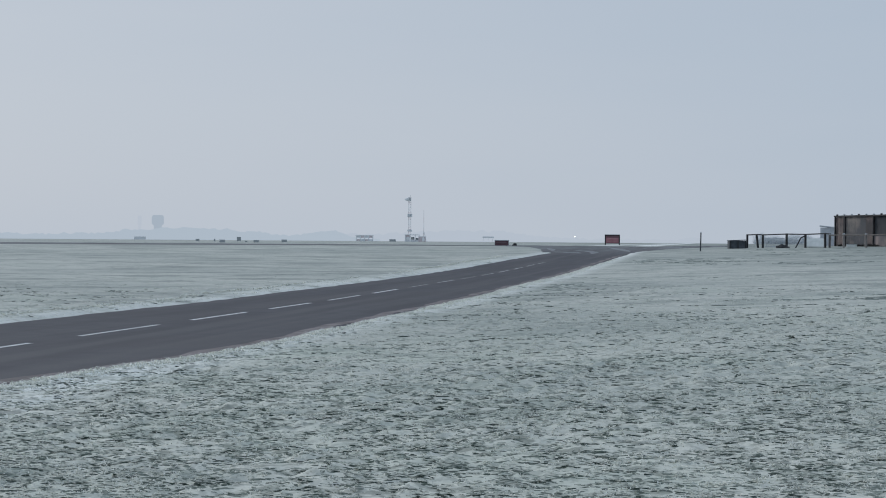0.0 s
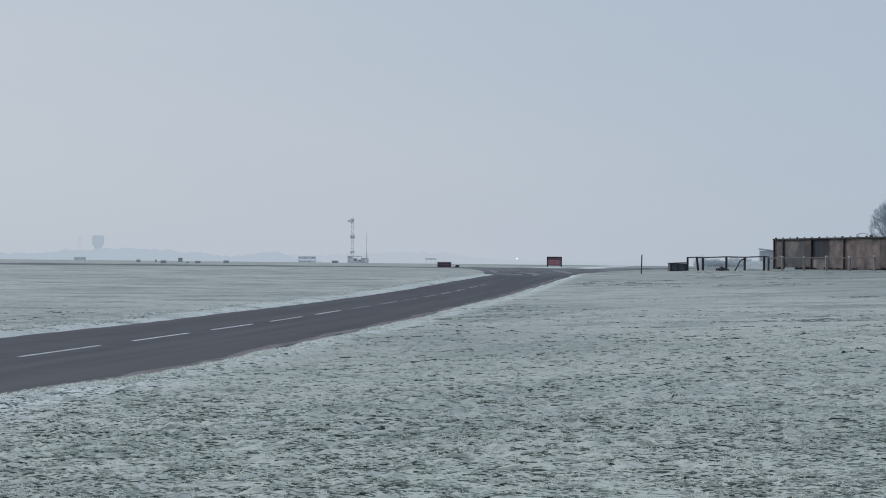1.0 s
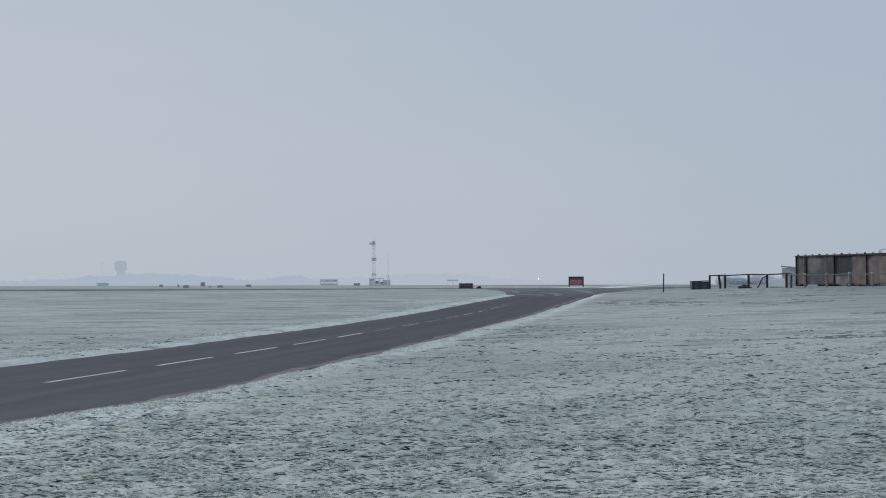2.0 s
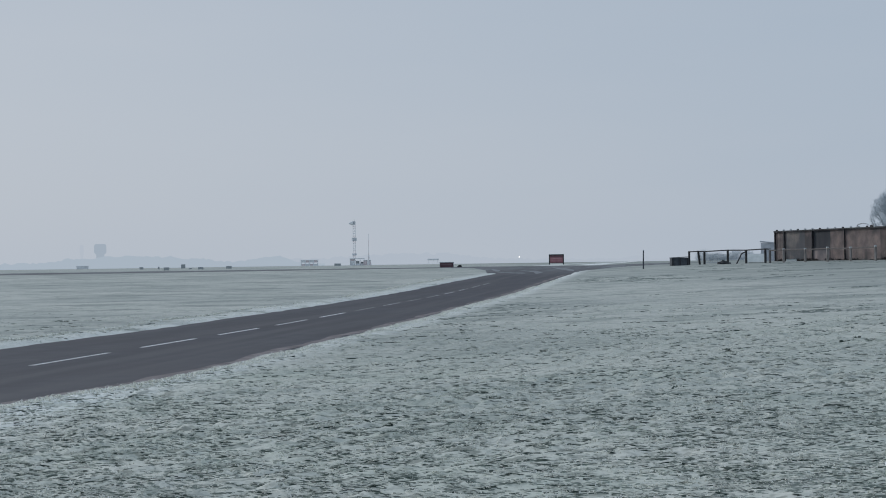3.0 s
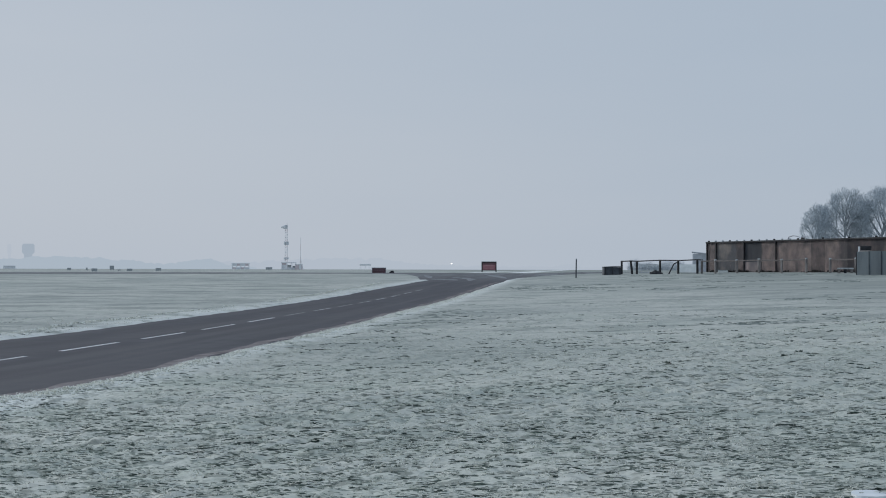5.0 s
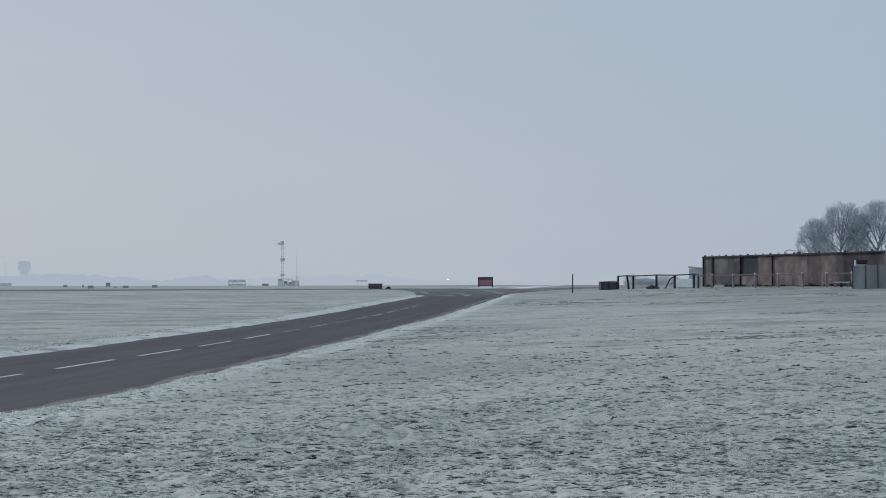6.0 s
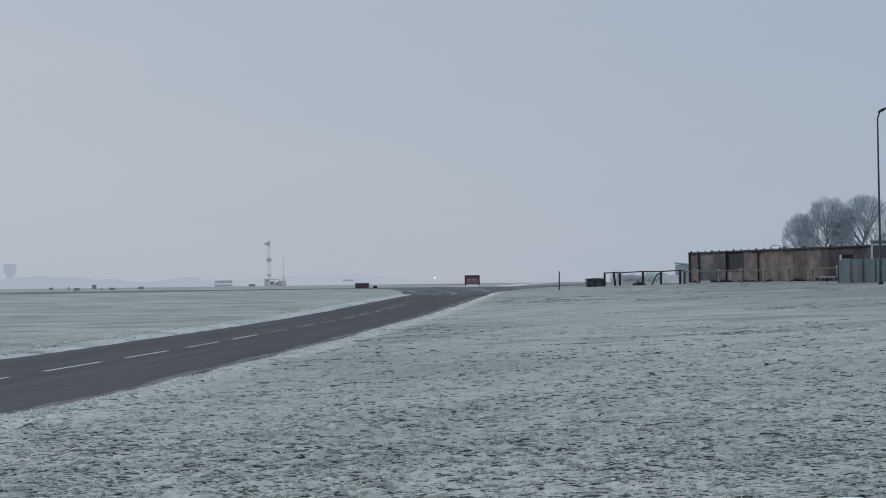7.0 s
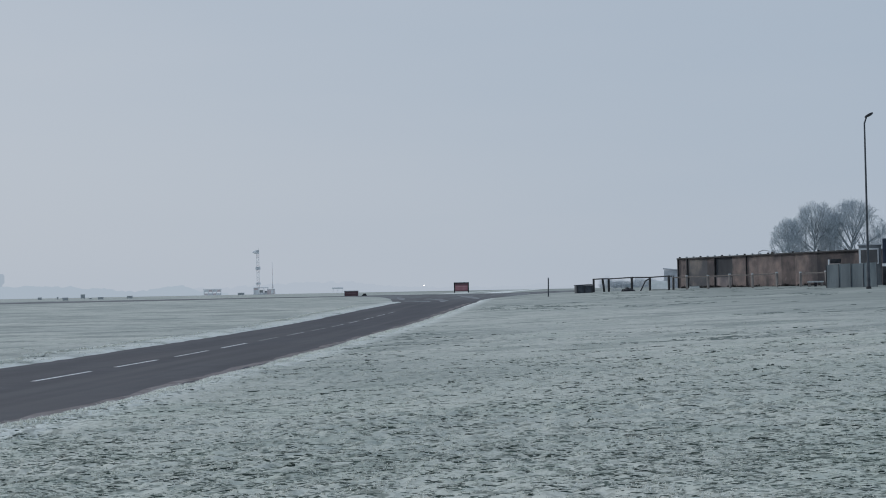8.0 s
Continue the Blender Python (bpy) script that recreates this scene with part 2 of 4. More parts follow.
def lanes(m):
    """Long worn wheel tracks and greyer, dustier strips that run along the road."""
    nt = m.node_tree
    b = nt.nodes["Principled BSDF"]
    tc = nt.nodes.new("ShaderNodeTexCoord")
    for scale, sx, sy, lo, hi, amount, colour in ((0.55, 1.6, 0.03, 0.45, 0.60, 0.55, (0.125, 0.122, 0.130)), (0.9, 1.4, 0.10, 0.50, 0.66, 0.45, (0.066, 0.066, 0.076)),
                                                  (30.0, 1, 1, 0.55, 0.75, 0.35, (0.17, 0.168, 0.172))):
        mp = nt.nodes.new("ShaderNodeMapping")
        mp.vector_type = "TEXTURE"
        mp.inputs["Rotation"].default_value = (0, 0, -ROAD_AZ)
        mp.inputs["Scale"].default_value = (1 / sx, 1 / sy, 1)
        nt.links.new(tc.outputs["Object"], mp.inputs["Vector"])
        n = nt.nodes.new("ShaderNodeTexNoise")
        n.inputs["Scale"].default_value, n.inputs["Detail"].default_value = scale, 3.0
        nt.links.new(mp.outputs["Vector"], n.inputs["Vector"])
        r = nt.nodes.new("ShaderNodeMapRange")
        for key, val in (("From Min", lo), ("From Max", hi), ("To Max", amount)):
            r.inputs[key].default_value = val
        nt.links.new(n.outputs["Fac"], r.inputs["Value"])
        x = nt.nodes.new("ShaderNodeMix")
        x.data_type = "RGBA"
        nt.links.new(r.outputs["Result"], x.inputs[0])
        nt.links.new(b.inputs["Base Color"].links[0].from_socket, x.inputs[6])
        x.inputs[7].default_value = (*colour, 1)
        nt.links.new(x.outputs[2], b.inputs["Base Color"])


lanes(M_ROAD)
M_SHOULDER = mat("red_brown_road_edge", (0.14, 0.125, 0.128), (0.25, 0.225, 0.228), 1.6, 0.9, bump=0.3)
M_LINE = mat("worn_road_paint", (0.50, 0.51, 0.53), (0.78, 0.79, 0.80), 3.0, 0.7, bump=0.1, obj=0.12)
M_LINE_WORN = mat("nearly_worn_off_paint", (0.13, 0.132, 0.142), (0.42, 0.425, 0.44), 1.4, 0.7, bump=0.1, obj=0.35)
M_FROSTLINE = mat("frost_on_asphalt", (0.15, 0.158, 0.172), (0.30, 0.315, 0.335), 0.9, 0.9, bump=0.1)


def cladding(name, pale, brown, stain, stain_at, drips=0.5):
    """Old painted sheet: blotchy colour, broad dark stains that run on over the joints, thin pale drips."""
    m = mat(name, pale, brown, 1.3, 0.85, bump=0.2, stretch=(1, 1, 0.8), obj=0.02, lo=0.36, hi=0.66)
    nt = m.node_tree
    b = nt.nodes["Principled BSDF"]
    tc = nt.nodes.new("ShaderNodeTexCoord")
    for scale, stretch, lo, hi, amount, colour in ((0.42, (1, 1, 0.7), stain_at, stain_at + 0.13, 0.80, stain), (2.6, (1, 1, 0.14), 0.60, 0.72, 0.22, stain),
                                                   (3.6, (1, 1, 0.22), 0.64, 0.72, drips, (0.60, 0.53, 0.49)), (9.0, (1, 1, 0.8), 0.56, 0.72, 0.35, (0.13, 0.11, 0.11))):
        mp = nt.nodes.new("ShaderNodeMapping")
        mp.inputs["Scale"].default_value = stretch
        nt.links.new(tc.outputs["Object"], mp.inputs["Vector"])
        n = nt.nodes.new("ShaderNodeTexNoise")
        n.inputs["Scale"].default_value, n.inputs["Detail"].default_value = scale, 4.0
        nt.links.new(mp.outputs["Vector"], n.inputs["Vector"])
        r = nt.nodes.new("ShaderNodeMapRange")
        for key, val in (("From Min", lo), ("From Max", hi), ("To Max", amount)):
            r.inputs[key].default_value = val
        nt.links.new(n.outputs["Fac"], r.inputs["Value"])
        x = nt.nodes.new("ShaderNodeMix")
        x.data_type = "RGBA"
        nt.links.new(r.outputs["Result"], x.inputs[0])
        nt.links.new(b.inputs["Base Color"].links[0].from_socket, x.inputs[6])
        x.inputs[7].default_value = (*colour, 1)
        nt.links.new(x.outputs[2], b.inputs["Base Color"])
    return m


M_RUST = cladding("rusty_brown_sheet", (0.32, 0.272, 0.262), (0.54, 0.43, 0.40), (0.150, 0.146, 0.158), 0.48)
M_RUSTD = cladding("dark_stained_sheet", (0.16, 0.145, 0.152), (0.27, 0.22, 0.212), (0.10, 0.10, 0.11), 0.48, 0.25)
M_RUSTM = cladding("half_stained_sheet", (0.21, 0.185, 0.187), (0.385, 0.31, 0.292), (0.13, 0.125, 0.135), 0.44)
M_BAY = mat("dark_grey_door_sheet", (0.105, 0.11, 0.125), (0.155, 0.16, 0.175), 0.7, 0.7, stretch=(1, 1, 0.3))
M_GREYSH = cladding("grey_weathered_sheet", (0.31, 0.30, 0.305), (0.50, 0.44, 0.41), (0.20, 0.21, 0.23), 0.46, 0.6)
M_DARK = mat("dark_painted_steel", (0.022, 0.024, 0.028), (0.055, 0.055, 0.06), 3.0, 0.6, 0.2)
M_WOOD = mat("weathered_timber", (0.17, 0.155, 0.15), (0.34, 0.315, 0.30), 2.5, 0.9, stretch=(4, 4, 0.6))
M_RAIL = mat("brown_weathered_rail", (0.13, 0.115, 0.11), (0.24, 0.215, 0.205), 2.5, 0.9, stretch=(0.6, 4, 4))
M_CAP = mat("frosty_timber_top", (0.40, 0.42, 0.43), (0.62, 0.65, 0.66), 5.0, 0.9)
M_ZINC = mat("grey_galvanised_sheet", (0.20, 0.24, 0.265), (0.31, 0.355, 0.38), 0.8, 0.6, 0.1, stretch=(1, 1, 0.3), obj=0.06)
# Haze put into the red: lightened towards pinkish grey.
M_RED = mat("haze_paled_red_board", (0.33, 0.145, 0.165), (0.42, 0.20, 0.22), 1.5, 0.8)
M_MAROON = mat("dark_maroon_board", (0.120, 0.068, 0.078), (0.175, 0.102, 0.115), 2.0, 0.8)
M_PALEBAR = mat("dull_pink_lettering", (0.20, 0.14, 0.15), (0.28, 0.20, 0.21), 2.0, 0.8)
M_PINK = mat("faded_pink_stripe", (0.38, 0.20, 0.22), (0.50, 0.30, 0.32), 2.0, 0.8)
M_WHITE = mat("white_paint", (0.74, 0.75, 0.77), (0.86, 0.87, 0.88), 1.5, 0.7)
# Red lightened so the haze over the far field is in its colour.
M_PALERED = mat("haze_paled_red_paint", (0.66, 0.56, 0.57), (0.74, 0.66, 0.67), 1.5, 0.8)
M_STEEL = mat("galvanised_steel", (0.50, 0.52, 0.55), (0.64, 0.66, 0.69), 2.0, 0.7, 0.0)
# Grey paint paled the same way, haze put into the base colour.
M_MIST = mat("haze_paled_grey_paint", (0.70, 0.725, 0.75), (0.80, 0.82, 0.84), 1.0, 0.8, bump=0)
M_POST = mat("dark_grey_column", (0.050, 0.058, 0.070), (0.10, 0.11, 0.125), 2.0, 0.55, 0.3)
# Lightened as well for haze over the field.
M_GREENB = mat("dull_green_board", (0.34, 0.365, 0.375), (0.44, 0.465, 0.475), 2.0, 0.8)
M_BLUE = mat("dark_blue_container", (0.025, 0.035, 0.06), (0.045, 0.06, 0.095), 1.2, 0.6, 0.1)
M_CABIN = mat("grey_cabin_panel", (0.17, 0.185, 0.20), (0.26, 0.275, 0.29), 1.0, 0.8)
M_BARK = mat("frosty_bark", (0.27, 0.30, 0.33), (0.39, 0.425, 0.455), 0.8, 0.95, bump=0)
# Hoar-frost grey with bluish haze mixed into the colour.
M_TWIG = mat("frost_and_haze_twigs", (0.42, 0.47, 0.51), (0.58, 0.63, 0.67), 0.5, 0.95, bump=0, island=0.10)
M_SHEET = mat("pale_dirty_sheet", (0.72, 0.74, 0.71), (0.86, 0.87, 0.84), 2.0, 0.8)
# Haze painted on the hills as an even pale blue glow.
M_HILL = glow("hill_haze_glow", (0.388, 0.455, 0.530), 1.0)
M_HILL_FAR = glow("far_hill_haze_glow", (0.425, 0.480, 0.555), 1.0)
M_LAMP = glow("landing_lamp", (1.0, 0.98, 0.92), 3.5)
M_GLASS = mat("dark_window_glass", (0.09, 0.085, 0.085), (0.15, 0.135, 0.13), 0.6, 0.15, bump=0, spec=0.6)

# ---- plan: u across the road (right positive), s along it ----
RN = Vector((math.cos(ROAD_AZ), -math.sin(ROAD_AZ)))
RD = Vector((math.sin(ROAD_AZ), math.cos(ROAD_AZ)))
S_TAB = np.arange(-700.0, 4200.0, 1.0)
Z_TAB = np.interp(S_TAB, (-40, 12, 42, 53, 63, 81, 100, 108, 125, 150, 180, 220, 300, 450, 560, 700, 900, 1500, 4000),
                  (0, 0.0, 0.15, 0.255, 0.40, 0.65, 0.89, 1.02, 1.26, 1.50, 1.61, 1.69, 1.82, 2.12, 2.25, 2.35, 2.5, 2.8, 3.0))
Z_TAB = np.convolve(np.pad(Z_TAB, 6, mode="edge"), np.hanning(15)[1:-1] / np.hanning(15).sum(), mode="valid")


def lattice(x, y, seed):
    xi, yi = np.floor(x), np.floor(y)
    fx, fy = x - xi, y - yi
    fx, fy = fx * fx * (3 - 2 * fx), fy * fy * (3 - 2 * fy)

    def rnd(a, b):
        v = np.sin(a * 127.1 + b * 311.7 + seed * 74.7) * 43758.5453
        return v - np.floor(v)
    return (rnd(xi, yi) * (1 - fx) + rnd(xi + 1, yi) * fx) * (1 - fy) + (rnd(xi, yi + 1) * (1 - fx) + rnd(xi + 1, yi + 1) * fx) * fy - 0.5


def base_z(u, s):
    """Smooth lie of the land."""
    zr = np.interp(s, S_TAB, Z_TAB)
    t = 0.028 * np.clip(u - 4.0, 0, 45)
    cap = np.maximum(zr, 1.70)
    hh = np.clip(0.5 + 0.5 * (cap - zr - t) / 0.12, 0, 1)
    z = cap * (1 - hh) + (zr + t) * hh - 0.12 * hh * (1 - hh)
    return np.where(t > 0, np.maximum(z, zr), zr)


def edge_bend(s):
    """How far the near edge of the asphalt draws in towards the crown of the road at its near end."""
    return np.interp(s, (-18, -15, -12.5, -10, -7, 0), (0.85, 0.75, 0.45, 0.0, -0.12, 0.0))


def road_gap(u, s):
    """Distance outside the tarmac (negative on it): a straight road that opens into a crossing taxiway."""
    wob = 0.16 * lattice(s * 1.1, u * 0 + 3, 1) + 0.20 * lattice(s * 0.21, u * 0 + 7, 2)
    a = np.maximum(np.abs(u - 0.37) - 3.62 + wob + np.where(u > 0, edge_bend(s), 0.0), s - 135)
    near = np.interp(u, (-420, -150, -63, -28, -13, -9, -7, -5.2, -4, 4.2, 4.7, 6.8, 9.6, 15, 30, 300), (112, 116, 125, 136, 140, 134, 124, 112, 103, 104, 110, 119, 125, 128, 130, 136))
    far = np.interp(u, (-420, -63, -28, -10, 0, 10, 300), (140, 150, 158, 161, 158, 153, 160))
    c = np.maximum(near - s, s - far) * 0.25 + 2 * wob
    return np.minimum(a, c)


def xy(u, s):
    return ROAD0.x + u * RN.x + s * RD.x, ROAD0.y + u * RN.y + s * RD.y


def us(x, y):
    x, y = x - ROAD0.x, y - ROAD0.y
    return x * RN.x + y * RN.y, x * RD.x + y * RD.y


def at(az, r, dz=0.0):
    """Place on the ground by bearing (degrees right of the first view) and range."""
    x, y = r * math.sin(radians(az)), r * math.cos(radians(az))
    u, s = us(x, y)
    return Vector((x, y, float(base_z(np.array(u), np.array(s))) + dz))


# ---- mesh helpers ----


def box(bm, c, size, bevel=0.0, turn=None):
    r = bmesh.ops.create_cube(bm, size=1.0)
    m = Matrix.Translation(c) @ (turn if turn else Matrix.Identity(4)) @ Matrix.Diagonal((*size, 1))
    bmesh.ops.transform(bm, matrix=m, verts=r["verts"])
    if bevel:
        es = {e for v in r["verts"] for e in v.link_edges}
        bmesh.ops.bevel(bm, geom=list(es), offset=bevel, segments=1, affect="EDGES")
    return bm


def rod(bm, a, b, r0, r1=None, n=8):
    a, b = Vector(a), Vector(b)
    d = b - a
    q = d.to_track_quat("Z", "Y").to_matrix().to_4x4()
    bmesh.ops.create_cone(bm, cap_ends=True, segments=n, radius1=r0, radius2=r0 if r1 is None else r1, depth=d.length, matrix=Matrix.Translation((a + b) / 2) @ q)
    return bm


def mesh_of(name, bm, material):
    me = bpy.data.meshes.new(name)
    bm.to_mesh(me)
    bm.free()
    me.materials.append(material)
    return me


def part(name, bm, material, parent, label=""):
    ob = new(name, mesh_of(name, bm, material))
    ob.parent = parent
    return tagged(ob, label)


def thing(name, place, turn, label, category, group="", kind=""):
    ob = new(name)
    ob.empty_display_size = 0.3
    ob.matrix_world = Matrix.Translation(place) @ Matrix.Rotation(turn, 4, "Z")
    return tagged(ob, label, category, group, kind)


def B(c, size, bevel=0.0, turn=None):
    return box(bmesh.new(), c, size, bevel, turn)


def R(a, b, r0, r1=None, n=8):
    return rod(bmesh.new(), a, b, r0, r1, n)


def facing(az):
    """Turn about z that makes a thing's -y side face the watcher from that bearing."""
    return -radians(az)


def sheet(name, uu, ss, zz, material):
    """A grid sheet over the plan."""
    U, S = np.meshgrid(uu, ss)
    X, Y = xy(U, S)
    co = np.stack([X, Y, zz(U, S)], -1).reshape(-1, 3)
    nu, ns = len(uu), len(ss)
    i = np.arange(nu * ns).reshape(ns, nu)
    f = np.stack([i[:-1, :-1], i[:-1, 1:], i[1:, 1:], i[1:, :-1]], -1).reshape(-1, 4)
    me = bpy.data.meshes.new(name)
    me.vertices.add(len(co))
    me.vertices.foreach_set("co", co.ravel())
    me.loops.add(f.size)
    me.loops.foreach_set("vertex_index", f.ravel().astype(np.int32))
    me.polygons.add(len(f))
    me.polygons.foreach_set("loop_start", np.arange(0, f.size, 4, dtype=np.int32))
    me.polygons.foreach_set("use_smooth", np.ones(len(f), dtype=bool))
    me.update(calc_edges=True)
    me.validate()
    me.materials.append(material)
    return new(name, me)


def steps(start, stop, first, growth, cap=400.0):
    out, x, d = [start], start, first
    while x < stop:
        x += d
        d = min(d * growth, cap)
        out.append(x)
    return out


# ---- ground, road ----
u_lines = sorted(set(np.round(np.concatenate([
    -np.array(steps(12, 3500, 0.3, 1.09)),
    np.arange(-12, -4.2, 0.24), np.arange(-4.2, -2.6, 0.11), np.arange(-2.6, 3.0, 0.5), np.arange(3.0, 20, 0.065),
    np.arange(20, 24, 0.13), np.array(steps(24, 3500, 0.3, 1.08))]), 3)))
s_lines = sorted(set(np.round(np.concatenate([
    -np.array(steps(24, 600, 1.0, 1.25)), np.arange(-24, -12, 0.055), np.array(steps(-12, 60, 0.055, 1.0068)),
    np.array(steps(60, 170, 0.62, 1.004)), np.array(steps(171, 4100, 1.5, 1.06))]), 3)))


def ground_z(U, S):
    z = base_z(U, S)
    gap = road_gap(U, S)
    r = np.hypot(U - 11.56, S + 31.95)
    fade = np.clip(1.3 - r / 90, 0, 1)
    # rounded clumps with sharp creases between them
    warp = 0.5 * lattice(U * 1.3, S * 1.3, 17)
    clump = np.abs(2 * lattice(U * 3.6 + warp, S * 5.0, 11)) * 0.044 + np.abs(2 * lattice(U * 6.5, S * 8.0 + warp, 12)) * 0.038
    rel = clump * (0.75 + 1.0 * lattice(U * 0.45, S * 0.45, 18)) - 0.022 + 0.020 * lattice(U * 13, S * 13, 14)
    broad = 0.09 * lattice(U * 0.16, S * 0.16, 13) + 0.05 * lattice(U * 0.5, S * 0.5, 15)
    side = np.clip(gap / 0.5, 0, 1)
    return z + np.clip(gap / 0.22, -1, 1) * 0.05 + side * (rel * fade + broad * np.clip(1.2 - r / 150, 0, 1)) + 0.015


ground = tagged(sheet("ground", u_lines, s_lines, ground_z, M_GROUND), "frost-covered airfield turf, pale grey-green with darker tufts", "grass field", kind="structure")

road_u = sorted(set(list(np.arange(-14, 14.1, 1.0)) + [-float(x) for x in steps(15, 420, 3, 1.1)] + [float(x) for x in steps(15, 300, 3, 1.1)]))
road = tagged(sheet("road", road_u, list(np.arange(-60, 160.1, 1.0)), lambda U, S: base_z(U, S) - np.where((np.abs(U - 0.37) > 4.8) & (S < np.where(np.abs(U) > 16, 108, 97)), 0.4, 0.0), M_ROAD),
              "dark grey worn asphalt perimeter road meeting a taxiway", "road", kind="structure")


def strip_mesh(name, pts, width, dz, material, parent, label=""):
    """A thin painted or frosted strip along points (u, s) on the road."""
    bm = bmesh.new()
    rows = []
    for i, (u, s) in enumerate(pts):
        a, b = pts[max(i - 1, 0)], pts[min(i + 1, len(pts) - 1)]
        d = Vector((b[0] - a[0], b[1] - a[1])).normalized()
        w = width(i / (len(pts) - 1)) / 2
        row = []
        for k in (-1, 1):
            uu, ss = u + k * w * d.y, s - k * w * d.x
            x, y = xy(uu, ss)
            row.append(bm.verts.new((x, y, float(base_z(np.array(uu), np.array(ss))) + dz)))
        rows.append(row)
    for p, q in zip(rows, rows[1:]):
        bm.faces.new((p[0], p[1], q[1], q[0]))
    bmesh.ops.recalc_face_normals(bm, faces=bm.faces)
    return part(name, bm, material, parent, label)


for k in range(-6, 12):
    s0 = 6.0 * k
    strip_mesh("dash", [(0.0, s0 + i) for i in np.linspace(0, 4, 6)], lambda f: 0.125, 0.006, M_LINE if k < 4 else M_LINE_WORN, road, "worn white centre-line dash" if k < 4 else "almost worn-off centre-line dash")
strip_mesh("road_edge_strip", [(3.56 - float(edge_bend(i)) + 0.08 * math.sin(i * 0.9) + 0.06 * math.sin(i * 2.3), i) for i in np.arange(-20, 95, 1.0)],
           lambda f: 0.34, 0.005, M_SHOULDER, road, "red-brown crumbling road edge")
for pts, w in ((((-3.6, 108.5), (-2.6, 107), (-1.6, 105), (-0.6, 102.5)), 1.5), (((-2.2, 116), (-0.6, 112), (0.4, 107), (0.7, 101)), 0.8),
               (((-0.5, 138), (1.0, 128), (2.4, 118), (3.4, 111)), 0.9), (((-6.5, 130), (-5.0, 120), (-4.0, 112)), 0.6)):
    fine = []
    for a, b in zip(pts, pts[1:]):
        fine += [(a[0] + (b[0] - a[0]) * i / 5, a[1] + (b[1] - a[1]) * i / 5) for i in range(5)]
    strip_mesh("frost_streak", fine + [pts[-1]], lambda f, w=w: w * (0.25 + math.sin(math.pi * f)), 0.008, M_FROSTLINE, road, "pale frosty curved streak on asphalt")

# ---- hills and far things ----


def ridge(name, dist, knots, material, seed, depth=260.0, rough=0.10):
    """A long wooded rise, its crown line uneven like far tree tops."""
    azs = np.arange(knots[0][0], knots[-1][0] + 0.01, 0.03)
    ups = np.interp(azs, [k[0] for k in knots], [k[1] for k in knots])
    ups = ups * (1 + rough * lattice(azs * 2.2, azs * 0 + 1, seed)) + 3.2 * lattice(azs * 3.5, azs * 0 + 5, seed + 1) + 3.4 * lattice(azs * 9, azs * 0 + 2, seed + 2)
    bm = bmesh.new()
    rows = []
    for a, up in zip(azs, ups):
        row = []
        for dr, z in ((0, -14.0), (12, 1.77 + dist * up / 2647 * 0.72), (40, 1.77 + dist * up / 2647), (depth, -14.0)):
            row.append(bm.verts.new(((dist + dr) * math.sin(radians(a)), (dist + dr) * math.cos(radians(a)), z)))
        rows.append(row)
    for p, q in zip(rows, rows[1:]):
        for i in range(3):
            bm.faces.new((p[i], q[i], q[i + 1], p[i + 1]))
    bmesh.ops.recalc_face_normals(bm, faces=bm.faces)
    return tagged(new(name, mesh_of(name, bm, material)), "pale blue-grey wooded hills fading into mist", "backdrop", kind="structure")


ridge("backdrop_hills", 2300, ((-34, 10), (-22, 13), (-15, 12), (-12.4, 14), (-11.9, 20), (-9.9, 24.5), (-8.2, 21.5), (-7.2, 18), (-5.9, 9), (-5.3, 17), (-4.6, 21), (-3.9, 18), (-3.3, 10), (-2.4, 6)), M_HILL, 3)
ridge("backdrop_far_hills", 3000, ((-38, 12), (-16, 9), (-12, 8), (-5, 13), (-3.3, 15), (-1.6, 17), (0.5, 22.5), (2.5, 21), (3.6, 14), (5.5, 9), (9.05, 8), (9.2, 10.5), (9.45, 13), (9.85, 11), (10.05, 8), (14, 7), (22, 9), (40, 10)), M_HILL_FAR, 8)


def far_tower(az, r, half, top, stem, label, material):
    p = at(az, r)
    p.z = -6.0
    t = thing("control_tower", p, facing(az), label, "tower")
    h = top + 6
    bm = bmesh.new()
    rod(bm, (0, 0, 0), (0, 0, h * 0.72), stem, stem * 0.9, 12)
    part("shaft", bm, material, t)
    bm = rod(bmesh.new(), (0, 0, h * 0.66), (0, 0, h * 0.72), stem, half, 12)
    rod(bm, (0, 0, h * 0.72), (0, 0, h * 0.95), half, half * 0.99, 12)
    part("cab", bm, material, t)
    part("roof", R((0, 0, h * 0.95), (0, 0, h), half * 0.95, half * 0.8, 12), material, t)


# Towers glow as well, their misty paleness put into emission.
M_TOWER = glow("tower_haze_glow", (0.350, 0.412, 0.486), 1.0)
M_TOWER_FAR = glow("far_tower_haze_glow", (0.440, 0.490, 0.562), 1.0)
far_tower(-10.80, 2700, 10.6, 47.5, 7.6, "broad grey tower fading into mist above far woods", M_TOWER)
far_tower(-11.47, 2800, 3.6, 48, 2.7, "faint slim grey tower almost lost in mist", M_TOWER_FAR)


def far_block(name, az, r, w, h, d, label, category, material):
    p = at(az, r)
    t = thing(name, p, facing(az), label, category)
    part("wall", B((0, 0, h * 0.42), (w, d, h * 0.84)), material, t)
    part("roof", B((0, 0, h * 0.92), (w * 1.03, d * 1.05, h * 0.16)), M_WHITE, t, "frost-covered roof")
    return t


far_block("far_shed", -11.46, 640, 4.8, 1.3, 3, "pale low shed on the far frosty field", "shed", M_WHITE)

